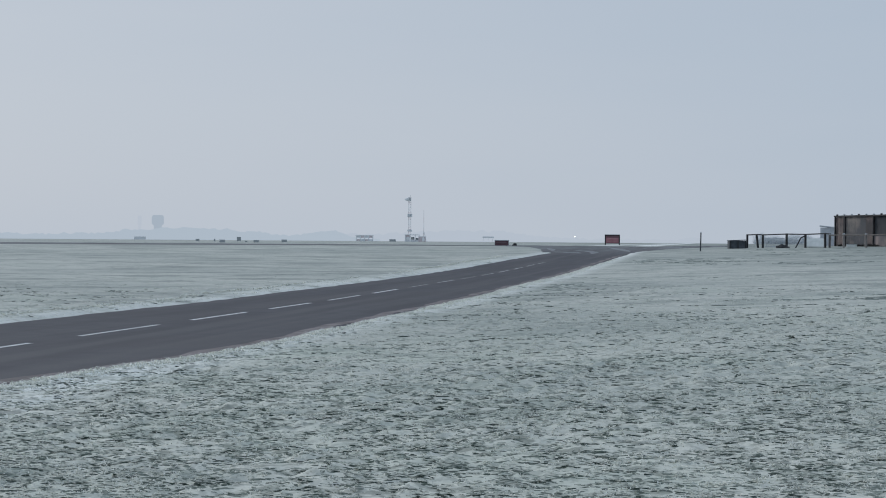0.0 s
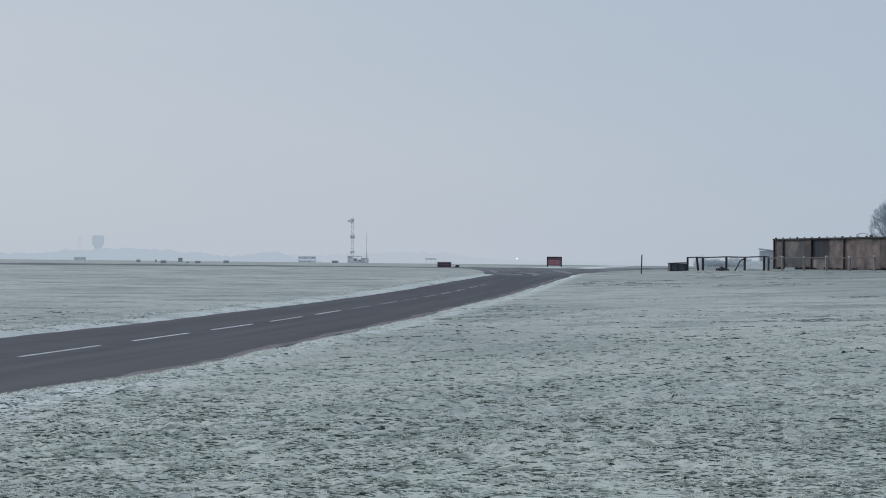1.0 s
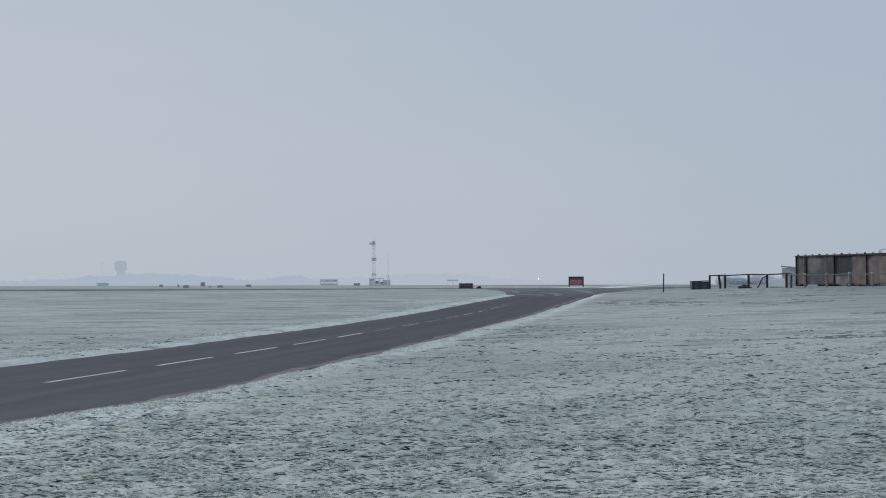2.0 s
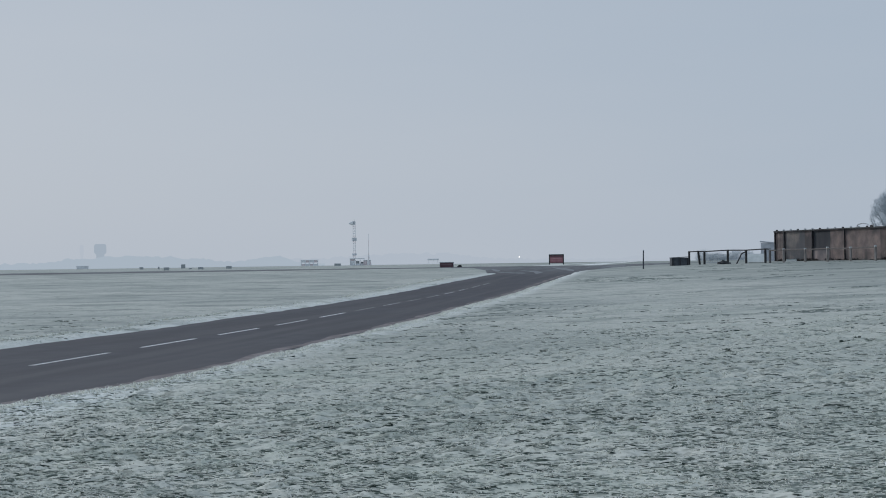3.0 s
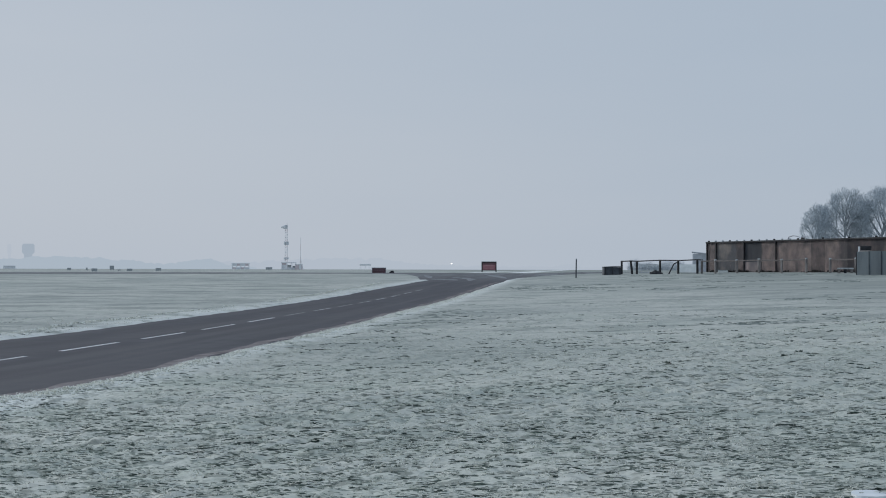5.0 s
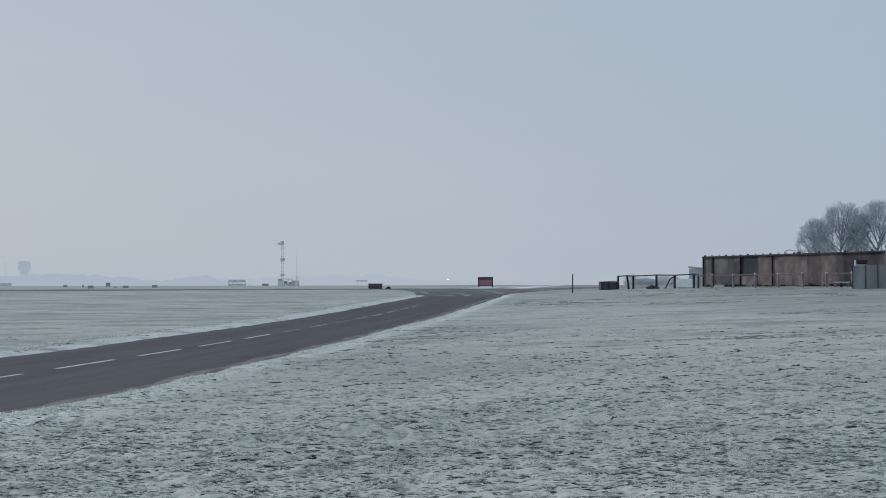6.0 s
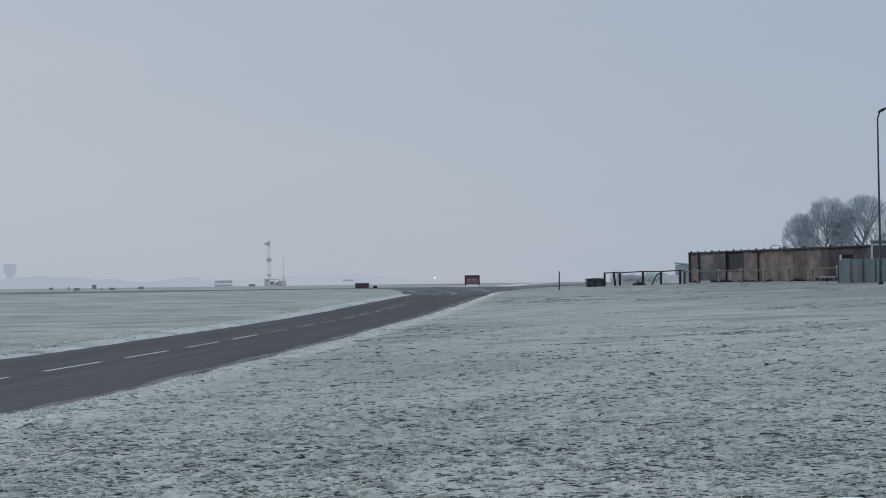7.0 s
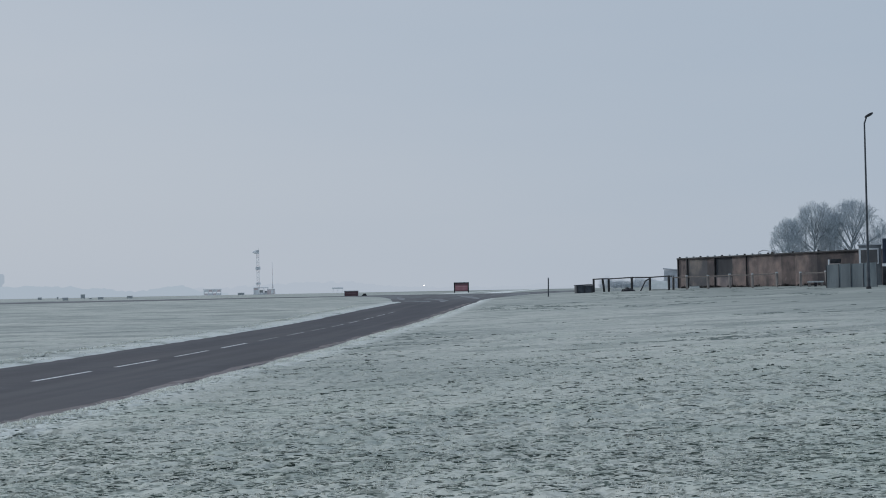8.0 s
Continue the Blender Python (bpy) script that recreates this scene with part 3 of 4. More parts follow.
# frosted white frames on legs out on the field
for az, r, w, z0, z1 in ((1.73, 480, 3.6, 1.35, 1.85),):
    p = at(az, r)
    t = thing("raised_board", p, facing(az), "pale frosted board on short legs far across the field", "sign board")
    part("board", B((0, 0, (z0 + z1) / 2), (w, 0.3, z1 - z0), 0.04), M_WHITE, t)
    for k in (-0.4, 0.0, 0.4):
        part("leg", B((k * w, 0, z0 / 2), (0.10, 0.10, z0)), M_WHITE, t)

# red and white barrier frame beside the mast
p = at(-3.0, 445)
t = thing("barrier", p, facing(-3.0), "red and white painted barrier frame standing on frosty grass", "barrier")
for i in range(5):
    x = -2.45 + 1.22 * i
    part("post", B((x, 0, 0.9), (0.26, 0.3, 1.8), 0.02), M_WHITE, t)
for i in range(4):
    x = -1.84 + 1.22 * i
    part("panel", B((x, 0, 1.45), (0.94, 0.14, 0.62), 0.02), M_PALERED if i % 2 else M_MIST, t, "pale red board" if i % 2 else "grey board")
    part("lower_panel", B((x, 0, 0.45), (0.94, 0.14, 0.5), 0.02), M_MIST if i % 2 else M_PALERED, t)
part("top_rail", B((0, 0, 1.86), (5.4, 0.34, 0.14), 0.02), M_WHITE, t, "white frosted rail")

# mast with its cabins
p = at(-1.28, 455)
mast = thing("radio_mast", p, facing(-1.28), "slim red and white lattice radio mast with antenna drums", "mast")
H = 13.6
for sec in range(6):
    z0, z1 = sec * 2.25, (sec + 1) * 2.25
    m = M_WHITE if sec % 2 == 0 else M_PALERED
    bm = bmesh.new()
    for cx in (-0.36, 0.36):
        for cy in (-0.36, 0.36):
            rod(bm, (cx, cy, z0), (cx, cy, z1), 0.058, n=6)
    for k in range(3):
        a, b = z0 + (z1 - z0) * k / 3, z0 + (z1 - z0) * (k + 1) / 3
        sgn = 1 if k % 2 else -1
        for cy in (-0.36, 0.36):
            rod(bm, (-0.36 * sgn, cy, a), (0.36 * sgn, cy, b), 0.03, n=5)
            rod(bm, (cy, -0.36 * sgn, a), (cy, 0.36 * sgn, b), 0.03, n=5)
            rod(bm, (-0.36, cy, b), (0.36, cy, b), 0.05, n=5)
    part("lattice_section", bm, m, mast, "white painted lattice" if sec % 2 == 0 else "red painted lattice")
for z, w, hh in ((3.4, 1.5, 0.6), (8.0, 1.5, 1.0), (12.9, 0.85, 1.1)):
    bm = bmesh.new()
    for k in (-1, 0, 1):
        rod(bm, (k * w / 3, -0.62, z - hh / 2), (k * w / 3, -0.62, z + hh / 2), w / 7, n=8)
    box(bm, (0, -0.42, z), (w, 0.16, hh * 0.8), 0.03)
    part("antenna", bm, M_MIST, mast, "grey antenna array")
part("reflector", R((-1.55, -0.2, 12.85), (-0.35, -0.2, 12.95), 0.20, 0.72, 12), M_WHITE, mast, "pale grey cone reflector on the mast head")
part("finial", R((0.2, 0, 13.4), (0.2, 0, 14.2), 0.05, 0.03, 6), M_STEEL, mast)
p = at(-1.18, 452)
t = thing("equipment_cabin", p, facing(-1.18), "white open-sided equipment shelter with cabinets under the mast", "shelter")
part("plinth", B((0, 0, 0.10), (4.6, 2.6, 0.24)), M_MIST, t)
part("roof", B((0, 0, 2.12), (4.5, 2.6, 0.22), 0.03), M_WHITE, t, "frost-white roof slab")
for x in (-2.1, -0.7, 0.9, 2.1):
    part("post", B((x, -1.1, 1.1), (0.20, 0.2, 1.9)), M_WHITE, t)
part("wall_panel", B((-1.4, -1.0, 0.85), (1.3, 0.1, 1.3), 0.02), M_WHITE, t, "white panel")
part("red_panel", B((-1.4, -1.07, 1.75), (1.3, 0.08, 0.5)), M_PALERED, t, "pale red panel")
part("cabinet", B((0.1, 0.2, 0.8), (1.1, 1.2, 1.3), 0.04), M_GREENB, t, "grey equipment cabinet")
part("cabinet", B((1.5, 0.2, 0.65), (0.8, 1.2, 1.0), 0.04), M_GREENB, t, "grey equipment cabinet")
part("kerb_panel", B((0.8, -1.1, 0.42), (2.5, 0.08, 0.5)), M_WHITE, t)
p = at(-0.80, 450)
t = thing("equipment_cabinet", p, facing(-0.80), "grey equipment cabinet with lattice side beside the mast", "cabinet")
part("body", B((0, 0, 0.75), (2.2, 1.3, 1.5), 0.05), M_PALERED, t)
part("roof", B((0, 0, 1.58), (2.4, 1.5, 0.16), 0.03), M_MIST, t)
part("panel", B((0.4, -0.68, 0.8), (0.8, 0.06, 1.0)), M_WHITE, t)
p = at(-0.74, 447)
t = thing("whip_mast", p, facing(-0.74), "thin red and white monitor mast on a stub frame", "mast")
for sec in range(5):
    part("tube", R((0, 0, sec * 1.9), (0, 0, sec * 1.9 + 1.9), 0.085 - 0.009 * sec, n=8), M_PALERED if sec % 2 else M_WHITE, t)
for a in range(3):
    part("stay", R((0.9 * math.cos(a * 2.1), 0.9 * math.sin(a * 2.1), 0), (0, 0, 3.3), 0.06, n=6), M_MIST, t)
p = at(-1.93, 440)
t = thing("green_cabinet", p, facing(-1.93), "dull green low cabinet on the frosty field", "cabinet")
part("body", B((0, 0, 0.32), (1.9, 0.9, 0.64), 0.04), M_GREENB, t)
part("lid", B((0, 0, 0.69), (2.0, 1.0, 0.1), 0.03), M_STEEL, t)

# small marker boards along the far taxiway
for az, r, w, h, m, label in ((-9.32, 330, 0.9, 0.75, M_GREENB, "small grey-green marker board on the field"),
                              (-8.40, 250, 1.0, 0.72, M_GREENB, "small grey marker board beside the taxiway"),
                              (-7.77, 330, 1.0, 1.35, M_GREENB, "taller grey marker board on two legs"),
                              (-7.12, 270, 1.05, 0.62, M_GREENB, "small grey marker board beside the taxiway"),
                              (-7.50, 300, 0.6, 0.35, M_GREENB, "low grey marker block on the field"),
                              (-8.68, 320, 0.35, 0.8, M_GREENB, "thin grey marker post on the field"),
                              (-6.06, 285, 1.1, 0.75, M_GREENB, "small grey marker board beside the taxiway")):
    r, w, h = 0.8 * r, 0.74 * w, 0.62 * h
    t = thing("marker_board", at(az, r), facing(az), label, "marker board", "marker boards on the field")
    part("board", B((0, 0, h * 0.62), (w, 0.16, h * 0.76), 0.02), m, t)
    for k in (-0.36, 0.36):
        part("leg", B((k * w, 0, h * 0.15), (0.08, 0.08, h * 0.34)), M_STEEL, t)
    part("top_edge", B((0, 0, h * 1.02), (w * 1.02, 0.18, 0.05)), M_CAP, t, "frosted top edge")

# ---- taxiway signs ----
p = at(6.46, 210)
K = 1.22
sign = thing("taxiway_sign", p, facing(6.46), "dark red taxiway sign board in a dark frame on two legs", "sign")
part("board", B(K * Vector((0, 0, 0.72)), K * Vector((1.50, 0.12, 0.86)), 0.015), M_RED, sign)
part("frost_edge", B(K * Vector((0, -0.01, 1.235)), K * Vector((1.72, 0.21, 0.035))), M_CAP, sign, "frosted top edge")
part("frame_top", B(K * Vector((0, -0.01, 1.17)), K * Vector((1.72, 0.2, 0.10)), 0.015), M_DARK, sign)
for k in (-1, 1):
    part("frame_side", B(K * Vector((k * 0.80, -0.01, 0.60)), K * Vector((0.13, 0.2, 1.2)), 0.015), M_DARK, sign)
    part("leg", B(K * Vector((k * 0.80, 0, 0.0)), K * Vector((0.12, 0.14, 0.3))), M_DARK, sign)
part("frame_bottom", B(K * Vector((0, -0.01, 0.26)), K * Vector((1.6, 0.18, 0.08)), 0.015), M_MAROON, sign)
part("writing_bar", B(K * Vector((0, -0.075, 0.76)), K * Vector((1.26, 0.02, 0.10))), M_PINK, sign, "faded pale line of writing")
part("writing_bar", B(K * Vector((0, -0.075, 0.48)), K * Vector((1.26, 0.02, 0.05))), M_PINK, sign, "faded pale line of writing")
part("upper_panel", B(K * Vector((0, -0.072, 1.0)), K * Vector((1.4, 0.02, 0.22))), M_MAROON, sign, "dark maroon upper panel")

p = at(2.25, 185)
sign2 = thing("taxiway_sign", p, facing(2.25), "low wide dark red taxiway sign on frosty grass", "sign")
part("board", B((0, 0, 0.33), (1.66, 0.14, 0.60), 0.02), M_MAROON, sign2)
part("frame_top", B((0, 0, 0.64), (1.78, 0.22, 0.09), 0.01), M_CAP, sign2, "frosted top edge")
for k in (-1, 1):
    part("frame_side", B((k * 0.85, 0, 0.33), (0.06, 0.2, 0.64), 0.01), M_CAP, sign2, "frosted side edge")
    part("leg", B((k * 0.6, 0, 0.05), (0.08, 0.1, 0.16)), M_DARK, sign2)
part("writing_bar", B((0, -0.08, 0.36), (1.3, 0.02, 0.08)), M_PALEBAR, sign2, "faded line of writing")
p = at(2.74, 187)
t = thing("runway_light", p, facing(2.74), "low dark light housing on the frosty verge", "ground light")
part("base", B((0, 0, 0.06), (0.62, 0.4, 0.14), 0.03), M_DARK, t)
part("housing", B((0.05, 0, 0.2), (0.42, 0.3, 0.18), 0.05), M_DARK, t)

# ---- marker post, crate, rails ----
p = at(9.77, 136)
t = thing("marker_post", p, facing(9.77), "slim dark marker post standing in frosty grass", "post")
part("shaft", R((0, 0, -0.1), (0.03, 0, 1.72), 0.062, 0.055, 10), M_POST, t)
part("cap", R((0.03, 0, 1.72), (0.03, 0, 1.80), 0.075, 0.06, 10), M_STEEL, t)
part("foot", R((0, 0, -0.1), (0, 0, 0.08), 0.11, 0.09, 10), M_DARK, t)

p = at(11.12, 146)
t = thing("crate", p, facing(11.12) + 0.25, "dark weathered box trough standing on frosty grass", "crate")
part("body", B((0, 0, 0.42), (1.66, 0.8, 0.80), 0.03), M_POST, t)
part("lid", B((0, 0, 0.86), (1.74, 0.9, 0.07), 0.02, Matrix.Rotation(radians(-2.5), 4, "Y")), M_POST, t)
for k in (-1, 0, 1):
    part("batten", B((k * 0.72, -0.42, 0.42), (0.09, 0.05, 0.78)), M_DARK, t)


def fence_xy(az):
    """The rail line bends from range 148 to 126 m."""
    return at(az, float(np.interp(az, (11.4, 14.5, 20.2), (148, 141, 127))))


def fence(azs, material, cap, label, height, rail_m, lean=None, group="rail fence lengths"):
    base = fence_xy(azs[0])
    t = thing("rail_fence", base, 0, label, "fence", group)
    tops = []
    for i, az in enumerate(azs):
        q = fence_xy(az) - base
        ln = (lean or {}).get(i, 0.0)
        hh = height + 0.03 * math.sin(i * 2.7)
        top = q + Vector((ln, 0, hh))
        part("post", box(bmesh.new(), (q + top) / 2 + Vector((0, 0, -0.05)), (0.18, 0.16, hh + 0.1), 0.015,
                         Matrix.Rotation(math.atan2(ln, hh), 4, "Y") @ Matrix.Rotation(0.1 * i, 4, "Z")), material, t)
        if cap:
            part("post_top", B(top + Vector((0, 0, 0.02)), (0.19, 0.17, 0.14), 0.02), M_CAP, t, "frost-whitened post top")
        tops.append(top)
    for a, b in zip(tops, tops[1:]):
        v = b - a
        part("rail", box(bmesh.new(), (a + b) / 2 + Vector((0, -0.08, -0.06)), (v.length, 0.07, 0.11), 0.01,
                         v.to_track_quat("X", "Z").to_matrix().to_4x4()), rail_m, t)
    return t


fence((11.50, 11.90, 12.07, 12.94, 13.62, 14.33, 14.50), M_DARK, False, "dark timber rail fence with a leaning post", 1.40, M_DARK, {1: -0.16})
fence((14.50, 15.00, 15.79, 16.60, 17.43, 18.32), M_WOOD, True, "weathered timber rail fence with frosty post tops", 1.27, M_RAIL)
fence((19.18, 20.10), M_WOOD, True, "short weathered timber rail with frosty post tops", 1.24, M_RAIL)

p = at(12.8, 144)
t = thing("tarpaulin_heap", p, 0, "low dark heap of covered material by the rail", "heap")
bm = bmesh.new()
bmesh.ops.create_icosphere(bm, subdivisions=3, radius=1)
for v in bm.verts:
    n = noise.noise(v.co * 2.3)
    v.co = Vector((v.co.x * 0.62 * (1 + 0.3 * n), v.co.y * 0.4, max(v.co.z, -0.2) * 0.24 * (1 + 0.8 * n) + 0.12))
part("cover", bm, M_DARK, t)
t = thing("prop_strut", at(13.42, 142.5), facing(13.4), "bent dark prop leaning against the rail", "strut")
part("strut", R((-0.42, 0, 0), (0.10, 0, 1.02), 0.06), M_DARK, t)
part("arm", R((0.10, 0, 1.02), (0.5, 0, 1.2), 0.06), M_DARK, t)
p = at(13.98, 144)
t = thing("sheet_panel", p, facing(13.98), "pale dirty sheet leaning behind the rail", "panel")
part("face", B((0, 0.25, 0.52), (1.62, 0.06, 1.12), 0.01, Matrix.Rotation(radians(-46), 4, "X")), M_SHEET, t)
part("edge", B((0, 0.0, 0.05), (1.3, 0.16, 0.10), 0.02), M_GREENB, t)
p = at(12.5, 152)
t = thing("mesh_panel", p, facing(12.5), "faint grey mesh panel behind the rail", "mesh panel")
for i in range(9):
    part("bar", B((-0.9 + 0.225 * i, 0, 0.5), (0.05, 0.03, 0.85)), M_STEEL, t)
for z in (0.1, 0.9):
    part("frame_rail", B((0, 0, z), (1.95, 0.05, 0.06)), M_STEEL, t)
p = at(13.0, 300)
t = thing("far_hedge", p, facing(13.0), "faint misty hedge beyond the rails", "hedge", kind="stuff")
bm = bmesh.new()
for i in range(3600):
    x, z = random.uniform(-6.5, 6.5), random.random() ** 1.5
    hgt = 1.35 + 0.35 * math.sin(x * 0.9) + 0.3 * math.sin(x * 2.1)
    c = Vector((x, random.uniform(-1, 1), 0.2 + z * hgt))
    d = Vector((random.uniform(-1, 1), random.uniform(-1, 1), random.uniform(0.2, 1))).normalized() * 0.7
    rod(bm, c, c + d, 0.014, 0.006, 3)
part("twigs", bm, M_TWIG, t)

# ---- long shed ----
A, Bp = at(14.72, 150), at(21.6, 129.5)
A.z, Bp.z = A.z - 0.05, Bp.z - 0.05
run = Bp - A
run_len = math.hypot(run.x, run.y)
shed = thing("long_shed", A, math.atan2(run.y, run.x), "long low shed clad in rusty brown sheets with dark stains", "shed")
SH = 3.06
drop = run.z


def sz(x):
    return drop * x / run_len


def by_az(az):
    """Distance along the shed front that lies on a bearing."""
    d = Vector((math.sin(radians(az)), math.cos(radians(az))))
    e = Vector((run.x, run.y)) / run_len
    # A + x e = k d
    det = e.x * -d.y + d.x * e.y
    return (-A.x * -d.y + -d.x * A.y) / det


edges = [0.0] + [by_az(a) for a in (15.05, 15.42, 15.78, 16.08, 16.70, 17.25, 17.85, 18.5, 19.0, 19.45, 19.8, 20.4, 20.97)] + [run_len]
kinds = "RGGRDRRRMRRDDM"
for i, (a, b) in enumerate(zip(edges, edges[1:])):
    m = M_BAY if i == 4 else {"R": M_RUST, "G": M_GREYSH, "D": M_RUSTD, "M": M_RUSTM}[kinds[i]]
    bm = bmesh.new()
    n = max(3, int((b - a) / 0.28))
    vs = []
    for k in range(n + 1):
        x = a + (b - a) * k / n - (0.006 if k == n else 0)
        y = -0.004 * (k % 2) + (0.03 if i == 4 else 0.0)
        vs.append((bm.verts.new((x, y, sz(x) - 0.1)), bm.verts.new((x, y, sz(x) + SH - 0.12))))
    for p0, p1 in zip(vs, vs[1:]):
        bm.faces.new((p0[0], p1[0], p1[1], p0[1]))
    bmesh.ops.solidify(bm, geom=bm.faces[:], thickness=-0.03)
    part("wall_panel", bm, m, shed, {"R": "rusty brown wall sheet", "G": "grey streaked wall sheet", "D": "dark stained wall sheet", "M": "half-stained brown wall sheet"}[kinds[i]])
for a in (15.05, 16.08, 17.25):
    x = by_az(a)
    part("wall_post", B((x, -0.09, sz(x) + SH / 2 - 0.05), (0.24 if a < 15.1 else 0.12 if a < 16.3 else 0.06, 0.14, SH), 0.01), M_DARK, shed, "dark upright post")
mx = Matrix.Rotation(math.atan2(-drop, run_len), 4, "Y")
bay = (by_az(16.08) + by_az(16.70)) / 2
part("kick_panel", B((bay, -0.02, sz(bay) + 0.52), (by_az(16.70) - by_az(16.08) - 0.1, 0.05, 1.1), 0.01), M_RUSTM, shed, "brown lower door panel")
part("back_wall", B((run_len / 2, 5.6, drop / 2 + SH / 2), (run_len, 0.15, SH), 0, mx), M_RUSTD, shed)
part("end_wall", B((0.06, 2.8, SH / 2), (0.1, 5.5, SH)), M_RUST, shed)
part("end_wall", B((run_len - 0.06, 2.8, drop + SH / 2), (0.1, 5.5, SH)), M_RUSTD, shed)
part("roof", B((run_len / 2, 2.86, drop / 2 + SH - 0.04), (run_len + 0.3, 6.0, 0.1), 0.01, mx), M_RUSTD, shed, "flat dark roof with frost")
part("fascia", B((run_len / 2, -0.16, drop / 2 + SH - 0.05), (run_len + 0.2, 0.08, 0.14), 0.01, mx), M_DARK, shed, "dark roof edge")
part("corner_post", B((0.0, -0.10, SH / 2), (0.12, 0.12, SH)), M_DARK, shed)
for i in range(24):
    x = 0.35 + i * (run_len - 0.6) / 23
    bm = B((x, -0.12, sz(x) + SH + 0.06), (0.11, 0.2, 0.14), 0.02)
    part("roof_hook", bm, M_CAP if i % 3 else M_DARK, shed)
# folded pale tubing on the roof
q = by_az(17.6)
t = thing("roof_frame", shed.matrix_world @ Vector((q, 1.2, sz(q) + SH + 0.005)), math.atan2(run.y, run.x), "pale bent tube frame lying on the shed roof", "tube frame")
pts = [(-1.3, 0.02), (-1.1, 0.30), (-0.5, 0.42), (0.2, 0.34), (0.6, 0.12), (0.95, 0.14), (1.2, 0.36), (1.35, 0.02)]
for (xa, za), (xb, zb) in zip(pts, pts[1:]):
    part("tube", R((xa, 0, za), (xb, 0, zb), 0.05, n=6), M_STEEL, t)
part("clamp", B((0.85, 0, 0.12), (0.3, 0.2, 0.22), 0.03), M_DARK, t)
# grey lean-to end behind the shed
t = thing("lean_to", at(14.42, 165), facing(14.4), "small grey lean-to hut behind the shed", "hut")
part("wall", B((0.1, 0, 1.0), (1.7, 2, 2.0)), M_STEEL, t)
part("roof", B((0.1, 0, 2.08), (1.9, 2.2, 0.12), 0.01, Matrix.Rotation(radians(6), 4, "Y")), M_STEEL, t)
# pallet and boxes by the shed foot
p = at(19.72, 127)
t = thing("pallet", p, facing(19.7), "weathered wooden pallet propped on blocks", "pallet")
for i in range(4):
    part("slat", B((0, -0.45 + 0.3 * i, 0.46), (1.3, 0.24, 0.12), 0.01), M_CAP, t, "frosty slat")
for k in (-0.5, 0, 0.5):
    part("block", B((k, 0, 0.2), (0.22, 0.9, 0.4)), M_DARK if k == 0 else M_WOOD, t)
p = at(15.28, 145)
t = thing("low_box", p, facing(15.3), "low pale frosted box at the shed foot", "box")
part("body", B((0, 0, 0.12), (0.95, 0.4, 0.24), 0.03), M_SHEET, t)
part("lid", B((0, 0, 0.26), (1.0, 0.45, 0.05), 0.01), M_CAP, t)

# ---- hoarding, cabin, container ----
hoard_az = (20.13, 20.55, 20.98, 21.42, 21.9)
h0 = at(hoard_az[0], 119)
hoard = thing("hoarding", h0, 0, "grey corrugated metal hoarding with dark posts", "hoarding")
for i, (a, b) in enumerate(zip(hoard_az, hoard_az[1:])):
    pa, pb = at(a, 119 - i * 0.8) - h0, at(b, 118.2 - i * 0.8) - h0
    e = pb - pa
    bm = bmesh.new()
    n = 14
    vs = []
    for k in range(n + 1):
        c = pa + e * (k / n) * 0.985 + Vector((0, -0.010 * (k % 2), 0))
        vs.append((bm.verts.new(c + Vector((0, 0, -0.1))), bm.verts.new(c + Vector((0, 0, 1.84 + 0.03 * (i % 2))))))
    for p0, p1 in zip(vs, vs[1:]):
        bm.faces.new((p0[0], p1[0], p1[1], p0[1]))
    bmesh.ops.solidify(bm, geom=bm.faces[:], thickness=-0.015)
    part("panel", bm, M_ZINC, hoard)
    part("post", B(pb + Vector((0, -0.06, 0.9)), (0.045, 0.05, 1.9)), M_POST, hoard)
    part("post", B(pa + Vector((0, 0.06, 0.85)), (0.08, 0.06, 1.9)), M_DARK, hoard) if i == 0 else None
t = thing("water_tank", at(20.42, 123), facing(20.4), "dark tank on a pale stand behind the hoarding", "tank")
part("stand", B((0, 0, 0.95), (0.85, 0.8, 1.9), 0.02), M_GREYSH, t)
part("tank", B((0.08, 0, 2.1), (0.82, 0.7, 0.34), 0.05), M_DARK, t)
part("pipe", B((-0.45, -0.2, 1.95), (0.14, 0.2, 0.55), 0.03), M_WHITE, t, "pale pipe end")

cab0 = at(21.66, 124)
t = thing("site_cabin", cab0, facing(21.66), "small grey site cabin with white-framed window", "cabin")
part("body", B((0.05, 1.2, 1.62), (1.72, 2.4, 3.24), 0.03), M_CABIN, t)
part("roof", B((0.05, 1.2, 3.28), (1.9, 2.6, 0.1), 0.02), M_STEEL, t)
win = part("window", B((-0.02, -0.02, 2.36), (1.36, 0.06, 1.1)), M_GLASS, t, "dark window")
for x, z, w, hh in ((-0.72, 2.36, 0.14, 1.24), (0.68, 2.36, 0.1, 1.24), (-0.02, 2.93, 1.5, 0.12), (-0.02, 1.78, 1.5, 0.1)):
    part("window_frame", B((x, -0.05, z), (w, 0.08, hh), 0.01), M_WHITE, win, "white frame")
c0 = at(23.4, 122)
t = thing("container", c0, facing(23.4), "dark blue container raised on a frame with white beam", "container")
part("body", B((0, 1.2, 2.70), (5.4, 2.4, 1.9), 0.04), M_BLUE, t)
for i in range(18):
    part("rib", B((-2.55 + 0.3 * i, -0.03, 2.70), (0.12, 0.06, 1.8)), M_BLUE, t)
part("beam", B((0, 0, 1.58), (5.5, 0.3, 0.22), 0.02), M_WHITE, t, "white beam")
for k in (-2.6, -2.1, 0, 2.6):
    part("post", B((k, 0, 0.72), (0.24, 0.24, 1.6), 0.02), M_DARK if k != -2.1 else M_GREYSH, t)
